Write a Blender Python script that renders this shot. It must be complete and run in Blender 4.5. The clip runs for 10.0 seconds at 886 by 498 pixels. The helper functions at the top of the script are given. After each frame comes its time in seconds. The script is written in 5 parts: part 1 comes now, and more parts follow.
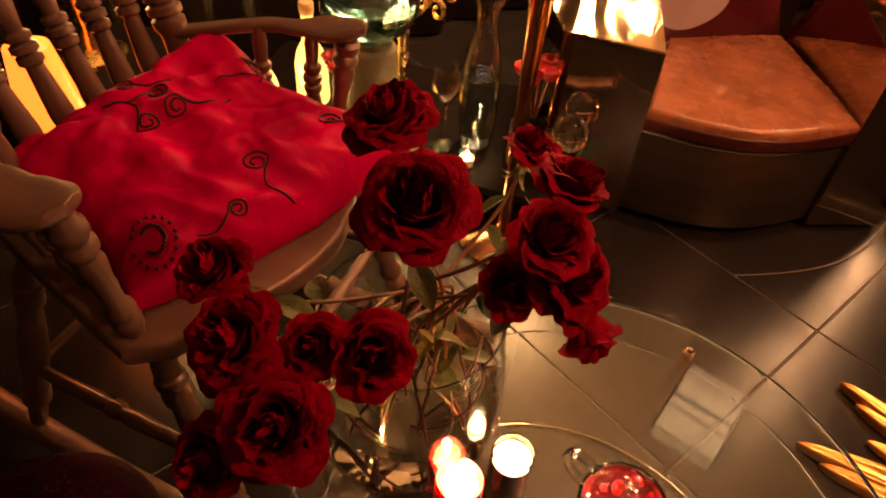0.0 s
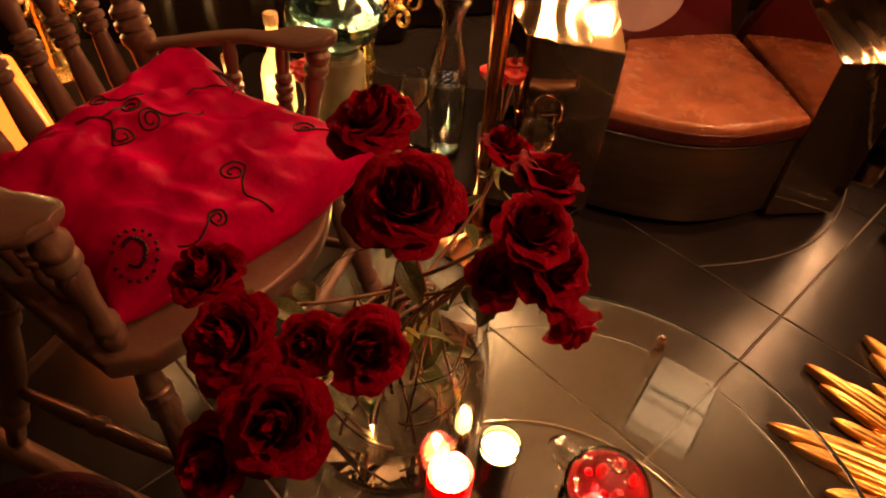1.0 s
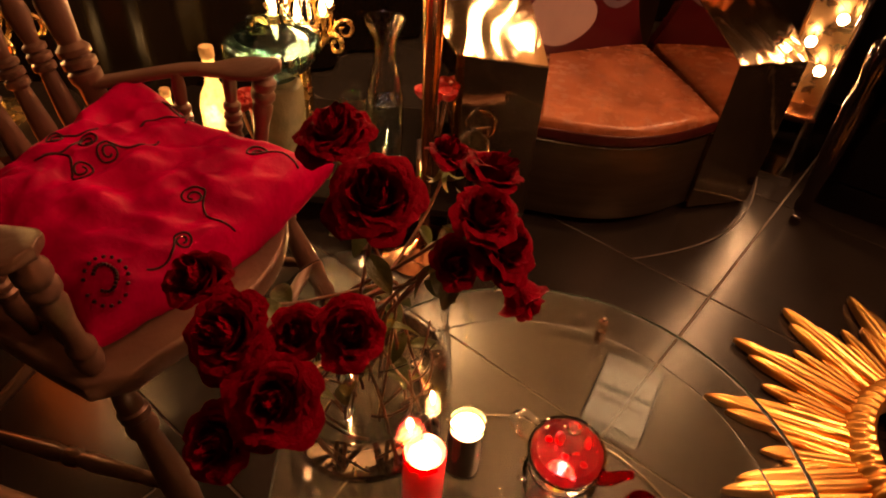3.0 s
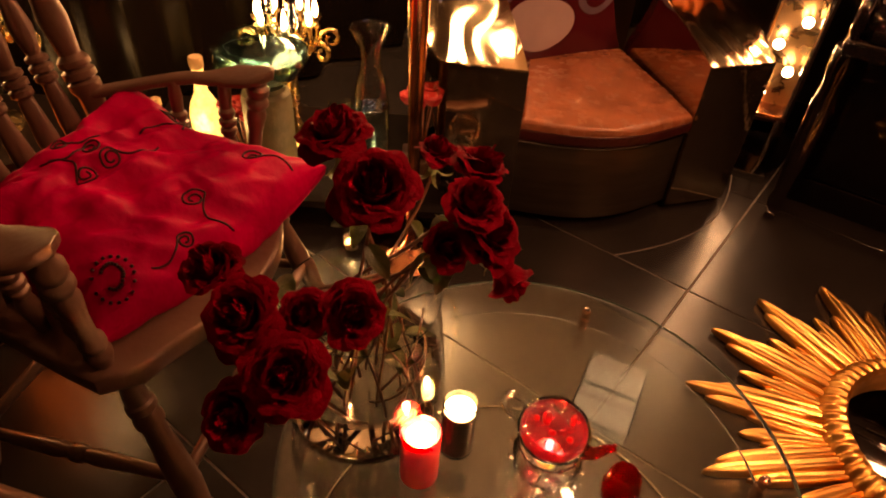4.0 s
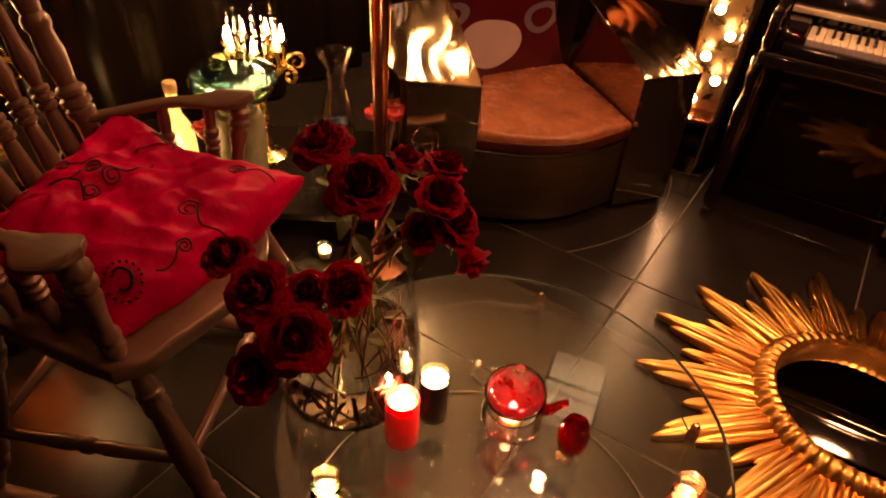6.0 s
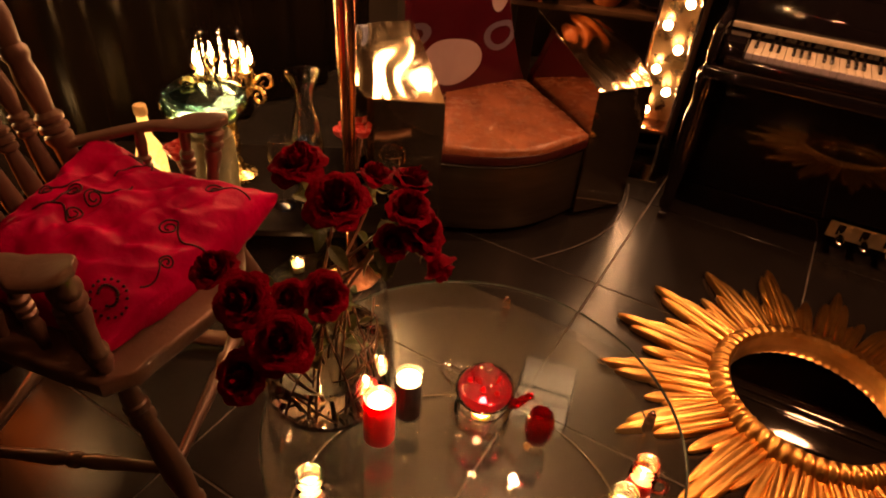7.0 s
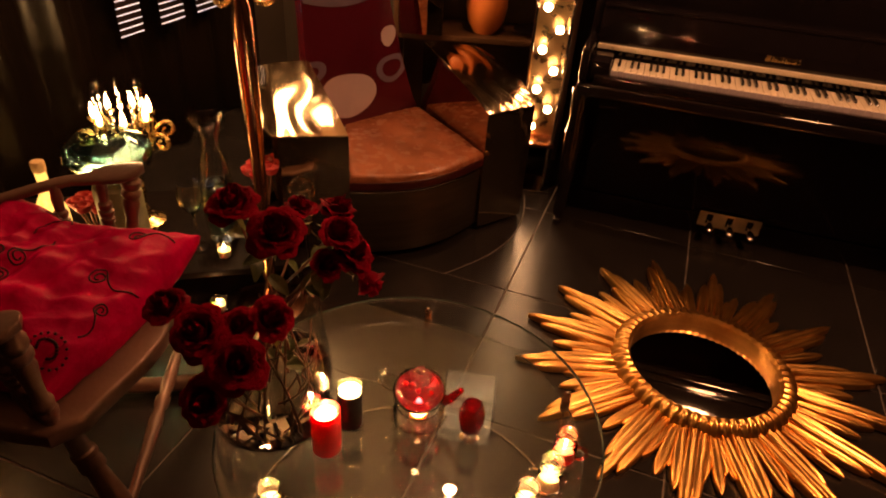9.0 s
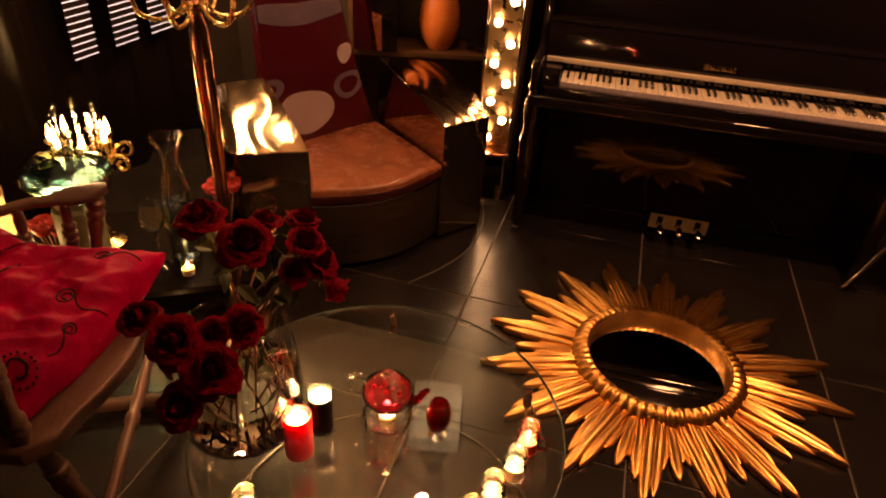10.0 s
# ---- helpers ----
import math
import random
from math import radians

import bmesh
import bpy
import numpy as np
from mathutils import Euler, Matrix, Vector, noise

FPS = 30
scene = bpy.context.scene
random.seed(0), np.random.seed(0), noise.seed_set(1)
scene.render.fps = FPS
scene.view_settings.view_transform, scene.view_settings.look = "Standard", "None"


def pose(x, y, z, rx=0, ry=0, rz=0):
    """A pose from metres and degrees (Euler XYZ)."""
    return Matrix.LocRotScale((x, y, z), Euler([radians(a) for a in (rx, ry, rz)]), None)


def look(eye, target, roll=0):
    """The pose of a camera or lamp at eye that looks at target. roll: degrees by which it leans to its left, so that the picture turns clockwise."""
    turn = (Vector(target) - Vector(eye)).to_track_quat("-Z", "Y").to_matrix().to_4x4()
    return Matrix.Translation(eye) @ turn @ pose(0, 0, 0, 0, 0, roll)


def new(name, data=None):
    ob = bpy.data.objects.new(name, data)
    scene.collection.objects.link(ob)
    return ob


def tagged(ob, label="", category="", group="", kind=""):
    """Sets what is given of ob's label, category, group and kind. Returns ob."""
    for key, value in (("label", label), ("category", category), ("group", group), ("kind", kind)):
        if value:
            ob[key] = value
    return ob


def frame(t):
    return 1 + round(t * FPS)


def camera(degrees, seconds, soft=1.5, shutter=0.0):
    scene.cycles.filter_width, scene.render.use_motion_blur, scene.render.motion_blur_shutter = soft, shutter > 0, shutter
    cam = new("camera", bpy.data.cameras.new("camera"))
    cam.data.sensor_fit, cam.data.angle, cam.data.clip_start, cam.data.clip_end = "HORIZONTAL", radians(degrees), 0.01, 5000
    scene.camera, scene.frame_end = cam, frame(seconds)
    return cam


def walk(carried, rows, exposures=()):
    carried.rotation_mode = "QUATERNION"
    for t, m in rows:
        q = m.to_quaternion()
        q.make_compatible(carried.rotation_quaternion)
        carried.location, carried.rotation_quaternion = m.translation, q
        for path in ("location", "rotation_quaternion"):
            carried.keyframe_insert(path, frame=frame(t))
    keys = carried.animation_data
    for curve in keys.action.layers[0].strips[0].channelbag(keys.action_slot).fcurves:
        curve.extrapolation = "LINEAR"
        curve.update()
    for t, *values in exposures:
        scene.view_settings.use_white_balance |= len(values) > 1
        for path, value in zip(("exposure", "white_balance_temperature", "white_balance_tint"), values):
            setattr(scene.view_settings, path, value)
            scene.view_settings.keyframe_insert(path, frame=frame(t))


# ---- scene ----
cam = camera(69.1, 10.0, soft=2.0)
PATH = [
    (0, (0.123, 0.194, 1.241), (-0.02, 1.634, -0.14), 4.5),
    (0.5, (0.118, 0.183, 1.244), (0.017, 1.634, -0.128), 4.5),
    (1, (0.111, 0.169, 1.25), (0.061, 1.634, -0.11), 4.6),
    (1.5, (0.104, 0.147, 1.262), (0.099, 1.629, -0.082), 4.4),
    (2, (0.097, 0.128, 1.269), (0.141, 1.625, -0.057), 4.4),
    (2.5, (0.093, 0.114, 1.273), (0.18, 1.619, -0.042), 4.4),
    (3, (0.093, 0.09, 1.281), (0.218, 1.604, -0.021), 4.4),
    (4.5, (0.071, -0.001, 1.315), (0.263, 1.53, 0.043), 4.3),
    (5, (0.063, -0.039, 1.332), (0.282, 1.497, 0.07), 4.4),
    (5.5, (0.057, -0.074, 1.35), (0.309, 1.465, 0.098), 4.4),
    (7, (0.041, -0.177, 1.414), (0.422, 1.376, 0.212), 4.5),
    (7.5, (0.032, -0.206, 1.435), (0.481, 1.343, 0.253), 4.5),
    (8, (0.017, -0.237, 1.455), (0.55, 1.302, 0.294), 4.3),
    (8.5, (-0.003, -0.261, 1.464), (0.603, 1.266, 0.324), 4.3),
    (9, (-0.022, -0.278, 1.475), (0.647, 1.237, 0.353), 4.2),
    (9.5, (-0.034, -0.299, 1.485), (0.689, 1.206, 0.383), 4.1),
    (10, (-0.043, -0.334, 1.497), (0.738, 1.157, 0.416), 4.1),
]
walk(cam, [(t, look(eye, target, roll)) for t, eye, target, roll in PATH],
     exposures=[(0, 2.65, 7400, 28), (3, 2.4, 7400, 28), (5.5, 2.33, 7400, 28), (7.5, 2.08, 7200, 25), (10, 1.87, 7100, 23)])

# ---- world and light ----
world = bpy.data.worlds.new("world")
scene.world = world
world.use_nodes = True
world.node_tree.nodes["Background"].inputs[0].default_value = (0.9, 0.55, 0.3, 1)
world.node_tree.nodes["Background"].inputs[1].default_value = 0.01


def point_lamp(name, place, watts, colour=(1.0, 0.55, 0.2), size=0.01):
    d = bpy.data.lights.new(name, "POINT")
    d.energy, d.color, d.shadow_soft_size = watts, colour, size
    ob = new(name, d)
    ob.location = place
    return ob


# ---- materials ----
def mat(name, colour, rough=0.5, metal=0.0, second=None, scale=8.0, detail=4.0, bump=0.0, bump_scale=60.0,
        mix=0.5, rough_var=0.0, coat=0.0, emit=None, strength=0.0, sheen=0.0, trans=0.0, ior=1.45, subsurf=0.0, stretch=(1, 1, 1), spec=None):
    m = bpy.data.materials.new(name)
    m.use_nodes = True
    nt = m.node_tree
    b = nt.nodes["Principled BSDF"]
    b.inputs["Base Color"].default_value = (*colour, 1)
    b.inputs["Roughness"].default_value = rough
    b.inputs["Metallic"].default_value = metal
    b.inputs["Coat Weight"].default_value = coat
    b.inputs["Coat Roughness"].default_value = 0.04
    b.inputs["Sheen Weight"].default_value = sheen
    b.inputs["Transmission Weight"].default_value = trans
    b.inputs["IOR"].default_value = ior
    b.inputs["Subsurface Weight"].default_value = subsurf
    if subsurf:
        b.inputs["Subsurface Scale"].default_value = 0.022
        b.inputs["Subsurface Radius"].default_value = (1.0, 0.3, 0.15)
    if spec is not None:
        b.inputs["Specular IOR Level"].default_value = spec
    if emit:
        b.inputs["Emission Color"].default_value = (*emit, 1)
        b.inputs["Emission Strength"].default_value = strength
    tc = nt.nodes.new("ShaderNodeTexCoord")
    mp = nt.nodes.new("ShaderNodeMapping")
    mp.inputs["Scale"].default_value = stretch
    nt.links.new(tc.outputs["Object"], mp.inputs[0])
    if second:
        n = nt.nodes.new("ShaderNodeTexNoise")
        n.inputs["Scale"].default_value, n.inputs["Detail"].default_value = scale, detail
        nt.links.new(mp.outputs[0], n.inputs["Vector"])
        r = nt.nodes.new("ShaderNodeValToRGB")
        r.color_ramp.elements[0].position, r.color_ramp.elements[0].color = mix - 0.18, (*colour, 1)
        r.color_ramp.elements[1].position, r.color_ramp.elements[1].color = mix + 0.18, (*second, 1)
        nt.links.new(n.outputs[0], r.inputs[0])
        nt.links.new(r.outputs[0], b.inputs["Base Color"])
    if rough_var:
        n2 = nt.nodes.new("ShaderNodeTexNoise")
        n2.inputs["Scale"].default_value, n2.inputs["Detail"].default_value = scale * 2.3, 6
        nt.links.new(mp.outputs[0], n2.inputs["Vector"])
        mr = nt.nodes.new("ShaderNodeMapRange")
        mr.inputs[1].default_value, mr.inputs[2].default_value = 0.3, 0.7
        mr.inputs[3].default_value, mr.inputs[4].default_value = max(0, rough - rough_var), rough + rough_var
        nt.links.new(n2.outputs[0], mr.inputs[0])
        nt.links.new(mr.outputs[0], b.inputs["Roughness"])
    if bump:
        n3 = nt.nodes.new("ShaderNodeTexNoise")
        n3.inputs["Scale"].default_value, n3.inputs["Detail"].default_value = bump_scale, 5
        nt.links.new(mp.outputs[0], n3.inputs["Vector"])
        bp = nt.nodes.new("ShaderNodeBump")
        bp.inputs["Strength"].default_value, bp.inputs["Distance"].default_value = bump, 0.01
        nt.links.new(n3.outputs[0], bp.inputs["Height"])
        nt.links.new(bp.outputs[0], b.inputs["Normal"])
    return m


TILE = mat("slate_tile", (0.011, 0.009, 0.0085), 0.24, 0, (0.016, 0.0135, 0.0125), 5, 8, 0.04, 160, rough_var=0.015, spec=0.6)
GROUT = mat("grout", (0.12, 0.1, 0.085), 0.8, 0, (0.17, 0.145, 0.12), 20)
WALL = mat("dark_plaster", (0.022, 0.016, 0.012), 0.7, 0, (0.035, 0.024, 0.018), 3, bump=0.15, bump_scale=40)
CURTAIN = mat("black_satin_curtain", (0.003, 0.002, 0.0015), 0.24, 0, (0.005, 0.003, 0.002), 2, spec=0.15, bump=0.08, bump_scale=120)
CEIL = mat("beige_ceiling_paint", (0.46, 0.35, 0.27), 0.8, 0, (0.52, 0.4, 0.31), 4, bump=0.1)
GLASS = mat("clear_glass", (1, 1, 1), 0.0, trans=1.0, ior=1.45)
TABLE_GLASS = mat("table_glass", (0.93, 0.98, 0.95), 0.0, trans=1.0, ior=1.5)
GLASS_EDGE = mat("green_glass_edge", (0.14, 0.22, 0.18), 0.08, trans=0.5, ior=1.5, coat=0.6)
WATER = mat("water", (0.97, 0.95, 0.88), 0.0, trans=1.0, ior=1.33)
PINK_GLASS = mat("pink_glass", (0.96, 0.3, 0.34), 0.01, trans=1.0, ior=1.45)
RED_GLASS = mat("ruby_glass", (0.5, 0.003, 0.008), 0.02, trans=0.92, ior=1.45)
TEA = mat("red_hibiscus_tea", (1.0, 0.07, 0.13), 0.08, 0, (0.85, 0.03, 0.07), 30, trans=0.8, ior=1.35)
CHROME = mat("chrome", (0.75, 0.72, 0.68), 0.08, 1.0, rough_var=0.05)
BRONZE = mat("polished_bronze_mirror", (0.56, 0.48, 0.38), 0.045, 1.0, (0.5, 0.42, 0.33), 3, rough_var=0.02, bump=0.12, bump_scale=3.5, stretch=(2.2, 0.5, 1))
BRONZE_ARM = mat("rippled_bronze_mirror", (0.66, 0.5, 0.33), 0.13, 1.0, (0.56, 0.41, 0.26), 3, rough_var=0.03)


def swirl(m, scale, bend, strength):
    """Long wandering ripples in a polished sheet."""
    nt = m.node_tree
    tc = nt.nodes.new("ShaderNodeTexCoord")
    w = nt.nodes.new("ShaderNodeTexWave")
    w.inputs["Scale"].default_value, w.inputs["Distortion"].default_value = scale, bend
    w.inputs["Detail"].default_value, w.inputs["Detail Scale"].default_value = 1.5, 0.8
    bp = nt.nodes.new("ShaderNodeBump")
    bp.inputs["Strength"].default_value, bp.inputs["Distance"].default_value = strength, 0.02
    nt.links.new(tc.outputs["Object"], w.inputs["Vector"])
    nt.links.new(w.outputs["Fac"], bp.inputs["Height"])
    nt.links.new(bp.outputs[0], nt.nodes["Principled BSDF"].inputs["Normal"])


swirl(BRONZE_ARM, 3.0, 10.0, 0.28)
DRUM = mat("dark_brushed_bronze", (0.11, 0.085, 0.065), 0.42, 0.85, (0.085, 0.065, 0.05), 6, 6, 0.08, 60, rough_var=0.05, stretch=(1, 1, 8))
NICKEL = mat("pale_brass_plate", (0.78, 0.68, 0.48), 0.42, 0.55, (0.66, 0.56, 0.38), 30, rough_var=0.08)
COLUMN_BACK = mat("dim_brass_sheet", (0.2, 0.135, 0.065), 0.3, 1.0, (0.13, 0.085, 0.04), 9, rough_var=0.08, bump=0.15, bump_scale=12)
YELLOW_LEAF = mat("fading_leaf", (0.34, 0.26, 0.05), 0.45, 0, (0.2, 0.2, 0.05), 25, 4, 0.25, 160)
COPPER = mat("copper", (0.55, 0.27, 0.16), 0.18, 1.0, (0.42, 0.2, 0.12), 12, rough_var=0.06)
GOLD = mat("gold_leaf", (0.92, 0.53, 0.17), 0.31, 1.0, (0.62, 0.3, 0.085), 11, 8, 0.03, 60, mix=0.52, rough_var=0.03)
BRASS = mat("brass", (0.8, 0.6, 0.28), 0.25, 1.0, (0.62, 0.43, 0.18), 15, rough_var=0.08)
PEARL = mat("pearl_taupe_wood_paint", (0.17, 0.092, 0.068), 0.38, 0.4, (0.115, 0.06, 0.046), 9, 6, 0.1, 90, rough_var=0.1, coat=0.15)
CLOTH = mat("red_taffeta", (0.42, 0.0006, 0.05), 0.52, 0, (0.25, 0.0004, 0.032), 9, 8, 0.5, 26, rough_var=0.08, spec=0.05)
BEAD = mat("dark_red_bead_cord", (0.03, 0.002, 0.004), 0.55, 0, (0.018, 0.0012, 0.0025), 60, spec=0.25)
PETAL = mat("red_rose_petal", (0.22, 0.0004, 0.011), 0.55, 0, (0.095, 0.0002, 0.006), 34, 6, 0.35, 160, spec=0.03)
LEAF = mat("rose_leaf", (0.045, 0.07, 0.022), 0.4, 0, (0.14, 0.13, 0.035), 22, 4, 0.25, 180)
SEPAL = mat("pale_sepal", (0.22, 0.26, 0.08), 0.5, 0, (0.3, 0.27, 0.1), 40)
STEM = mat("rose_stem", (0.13, 0.075, 0.03), 0.5, 0, (0.2, 0.05, 0.03), 30, bump=0.2)
WAX_RED = mat("red_wax", (0.78, 0.02, 0.045), 0.35, 0, (0.66, 0.014, 0.035), 14, subsurf=1.0, coat=0.1, bump=0.05)
WAX_DARK = mat("dark_plum_wax", (0.02, 0.009, 0.016), 0.3, 0, (0.014, 0.006, 0.01), 14, subsurf=0.05, coat=0.3)
WAX = mat("cream_wax", (0.85, 0.62, 0.36), 0.4, 0, (0.9, 0.7, 0.45), 18, subsurf=0.5)
FLAME = mat("flame", (1, 0.7, 0.3), 0.5, emit=(1.0, 0.62, 0.22), strength=32)
BULB = mat("warm_bulb", (1, 0.9, 0.7), 0.3, emit=(1.0, 0.56, 0.26), strength=24)
LEATHER = mat("brown_leather", (0.36, 0.13, 0.065), 0.25, 0, (0.22, 0.075, 0.038), 11, 9, 0.75, 13, rough_var=0.08, coat=0.3)
LEATHER_EDGE = mat("oxblood_leather", (0.055, 0.007, 0.008), 0.35, 0, (0.035, 0.005, 0.005), 15, bump=0.2)
PANEL = mat("burgundy_lacquer", (0.075, 0.006, 0.014), 0.14, 0, (0.06, 0.005, 0.011), 4, coat=0.6, bump=0.02, bump_scale=8)
LILAC = mat("pale_lilac_lacquer", (0.42, 0.33, 0.36), 0.16, 0, (0.5, 0.4, 0.42), 6, coat=0.6)
VIOLET = mat("grey_violet_lacquer", (0.12, 0.09, 0.13), 0.16, 0, (0.17, 0.13, 0.18), 8, coat=0.6)
EBONY = mat("polished_ebony_lacquer", (0.007, 0.005, 0.006), 0.09, 0, (0.01, 0.007, 0.008), 3, coat=0.35, spec=0.4)
IVORY = mat("ivory_keytop", (0.72, 0.64, 0.52), 0.25, 0, (0.66, 0.58, 0.46), 40, coat=0.3)
KEY_FRONT = mat("keyfront", (0.5, 0.45, 0.52), 0.35, 0, (0.44, 0.4, 0.46), 40)
BLACK_KEY = mat("black_key", (0.008, 0.007, 0.007), 0.25)
MIRROR = mat("mirror_silver", (0.9, 0.88, 0.85), 0.01, 1.0)
ORANGE = mat("orange_ceramic", (0.5, 0.15, 0.035), 0.45, 0, (0.38, 0.1, 0.022), 8, bump=0.1)
BLACK_WOOD = mat("black_stained_wood", (0.006, 0.0045, 0.004), 0.45, 0, (0.01, 0.007, 0.006), 6, 8, 0.12, 60, stretch=(1, 8, 1), spec=0.06)
SHELF_WOOD = mat("dark_shelf_wood", (0.07, 0.035, 0.018), 0.35, 0, (0.045, 0.02, 0.01), 5, 8, 0.15, 60, stretch=(1, 8, 1))
AMBER = mat("amber_lit_glass", (1.0, 0.75, 0.35), 0.25, 0, (0.3, 0.13, 0.02), 38, 6, 0.9, 45, trans=0.3, emit=(1.0, 0.55, 0.13), strength=0.32)
CORK = mat("cork", (0.45, 0.3, 0.16), 0.8, 0, (0.35, 0.22, 0.11), 60, bump=0.4)
BLUE_GLASS = mat("teal_tinted_glass", (0.6, 0.86, 0.88), 0.02, trans=1.0)
TEAL_WATER = mat("teal_water", (0.55, 0.78, 0.8), 0.02, trans=1.0, ior=1.33)
STONE = mat("pale_stone_jar", (0.2, 0.18, 0.11), 0.5, 0, (0.11, 0.12, 0.07), 16, 5, 0.3, 50)
SEQUIN = mat("magenta_sequin_cloth", (0.012, 0.0006, 0.006), 0.14, 0.9, (0.42, 0.01, 0.17), 120, 2, 1.0, 130, mix=0.72)
RED_SILK = mat("red_silk_flower", (0.4, 0.006, 0.008), 0.55, 0, (0.3, 0.004, 0.006), 30)
GLOW_RED = mat("red_orange_lamp_glass", (0.8, 0.1, 0.02), 0.3, 0, (0.9, 0.3, 0.05), 10, emit=(1.0, 0.16, 0.02), strength=0.5)
DAY = mat("dusk_daylight", (0.6, 0.7, 1.0), 0.5, emit=(0.62, 0.7, 1.0), strength=0.13)
PANEL_DIM = mat("dimmed_panel", (0.8, 0.75, 0.6), 0.5, emit=(1.0, 0.68, 0.4), strength=0.2)
PENDANT_BULB = mat("globe_bulb_glass", (1, 0.9, 0.7), 0.3, emit=(1.0, 0.55, 0.22), strength=13)
SPOT_LENS = mat("spot_lens", (1, 0.9, 0.75), 0.3, emit=(1.0, 0.5, 0.23), strength=340)
PLASTIC_W = mat("lamp_white_diffuser", (0.85, 0.8, 0.7), 0.5, emit=(1.0, 0.45, 0.19), strength=46)


# ---- mesh helpers ----
def thing(name, m, label, category, group="", kind=""):
    ob = new(name)
    ob.empty_display_size = 0.05
    ob.matrix_world = m
    return tagged(ob, label, category, group, kind)


def mesh_of(name, bm, material, smooth=True):
    me = bpy.data.meshes.new(name)
    bmesh.ops.recalc_face_normals(bm, faces=bm.faces)
    bm.to_mesh(me)
    bm.free()
    me.materials.append(material)
    if smooth:
        for p in me.polygons:
            p.use_smooth = True
        me.set_sharp_from_angle(angle=radians(38))
    return me


def part(name, bm, material, parent=None, label="", m=None, smooth=True):
    me = bm if isinstance(bm, bpy.types.Mesh) else mesh_of(name, bm, material, smooth)
    ob = new(name, me)
    if parent is not None:
        ob.parent = parent
    if m is not None:
        ob.matrix_local = m
    return tagged(ob, label)


def lathe(profile, seg=32, m=None, closed=False):
    bm = bmesh.new()
    rings = []
    for r, z in profile:
        if r < 1e-5:
            rings.append([bm.verts.new((0, 0, z))])
        else:
            rings.append([bm.verts.new((r * math.cos(2 * math.pi * i / seg), r * math.sin(2 * math.pi * i / seg), z)) for i in range(seg)])
    pairs = list(zip(rings, rings[1:]))
    if closed:
        pairs.append((rings[-1], rings[0]))
    for a, b in pairs:
        for i in range(seg):
            j = (i + 1) % seg
            if len(a) == 1 and len(b) == 1:
                continue
            if len(a) == 1:
                bm.faces.new((a[0], b[i], b[j]))
            elif len(b) == 1:
                bm.faces.new((a[i], a[j], b[0]))
            else:
                bm.faces.new((a[i], a[j], b[j], b[i]))
    if m is not None:
        bmesh.ops.transform(bm, matrix=m, verts=bm.verts)
    return bm


def box(x0, x1, y0, y1, z0, z1, bevel=0.004, seg=2, bm=None, m=None):
    bm2 = bmesh.new()
    bmesh.ops.create_cube(bm2, size=1, matrix=Matrix.Translation(((x0 + x1) / 2, (y0 + y1) / 2, (z0 + z1) / 2)) @ Matrix.Diagonal((abs(x1 - x0), abs(y1 - y0), abs(z1 - z0), 1)))
    if bevel:
        bmesh.ops.bevel(bm2, geom=list(bm2.edges), offset=bevel, segments=seg, affect="EDGES", profile=0.6)
    if m is not None:
        bmesh.ops.transform(bm2, matrix=m, verts=bm2.verts)
    return bm2


def tube(points, radii, seg=8, flat=1.0):
    """A round tube with capped ends through the points; radii one number or one for each point."""
    pts = [Vector(p) for p in points]
    if not hasattr(radii, "__len__"):
        radii = [radii] * len(pts)
    bm = bmesh.new()
    rings = []
    ref = Vector((0, 0, 1))
    for i, p in enumerate(pts):
        d = (pts[min(i + 1, len(pts) - 1)] - pts[max(i - 1, 0)]).normalized()
        if abs(d.dot(ref)) > 0.95:
            ref = Vector((1, 0, 0))
        s = d.cross(ref).normalized()
        ref = s.cross(d).normalized()
        rings.append([bm.verts.new(p + radii[i] * (math.cos(2 * math.pi * k / seg) * s + flat * math.sin(2 * math.pi * k / seg) * ref)) for k in range(seg)])
    for a, b in zip(rings, rings[1:]):
        for k in range(seg):
            bm.faces.new((a[k], a[(k + 1) % seg], b[(k + 1) % seg], b[k]))
    bm.faces.new(rings[0][::-1])
    bm.faces.new(rings[-1])
    return bm


def bez(p0, p1, p2, p3, n=10):
    p0, p1, p2, p3 = (Vector(p) for p in (p0, p1, p2, p3))
    out = []
    for i in range(n + 1):
        t = i / n
        out.append(p0 * (1 - t) ** 3 + p1 * 3 * t * (1 - t) ** 2 + p2 * 3 * t * t * (1 - t) + p3 * t ** 3)
    return out


def grid(f, nu, nv, thick=0.0, close_u=False):
    """A sheet of points f(u, v), u and v from 0 to 1."""
    bm = bmesh.new()
    vs = [[bm.verts.new(f(i / nu, j / nv)) for j in range(nv + 1)] for i in range(nu + 1)]
    for i in range(nu):
        for j in range(nv):
            bm.faces.new((vs[i][j], vs[i + 1][j], vs[i + 1][j + 1], vs[i][j + 1]))
    if thick:
        bmesh.ops.recalc_face_normals(bm, faces=bm.faces)
        bmesh.ops.solidify(bm, geom=list(bm.faces), thickness=thick)
    return bm


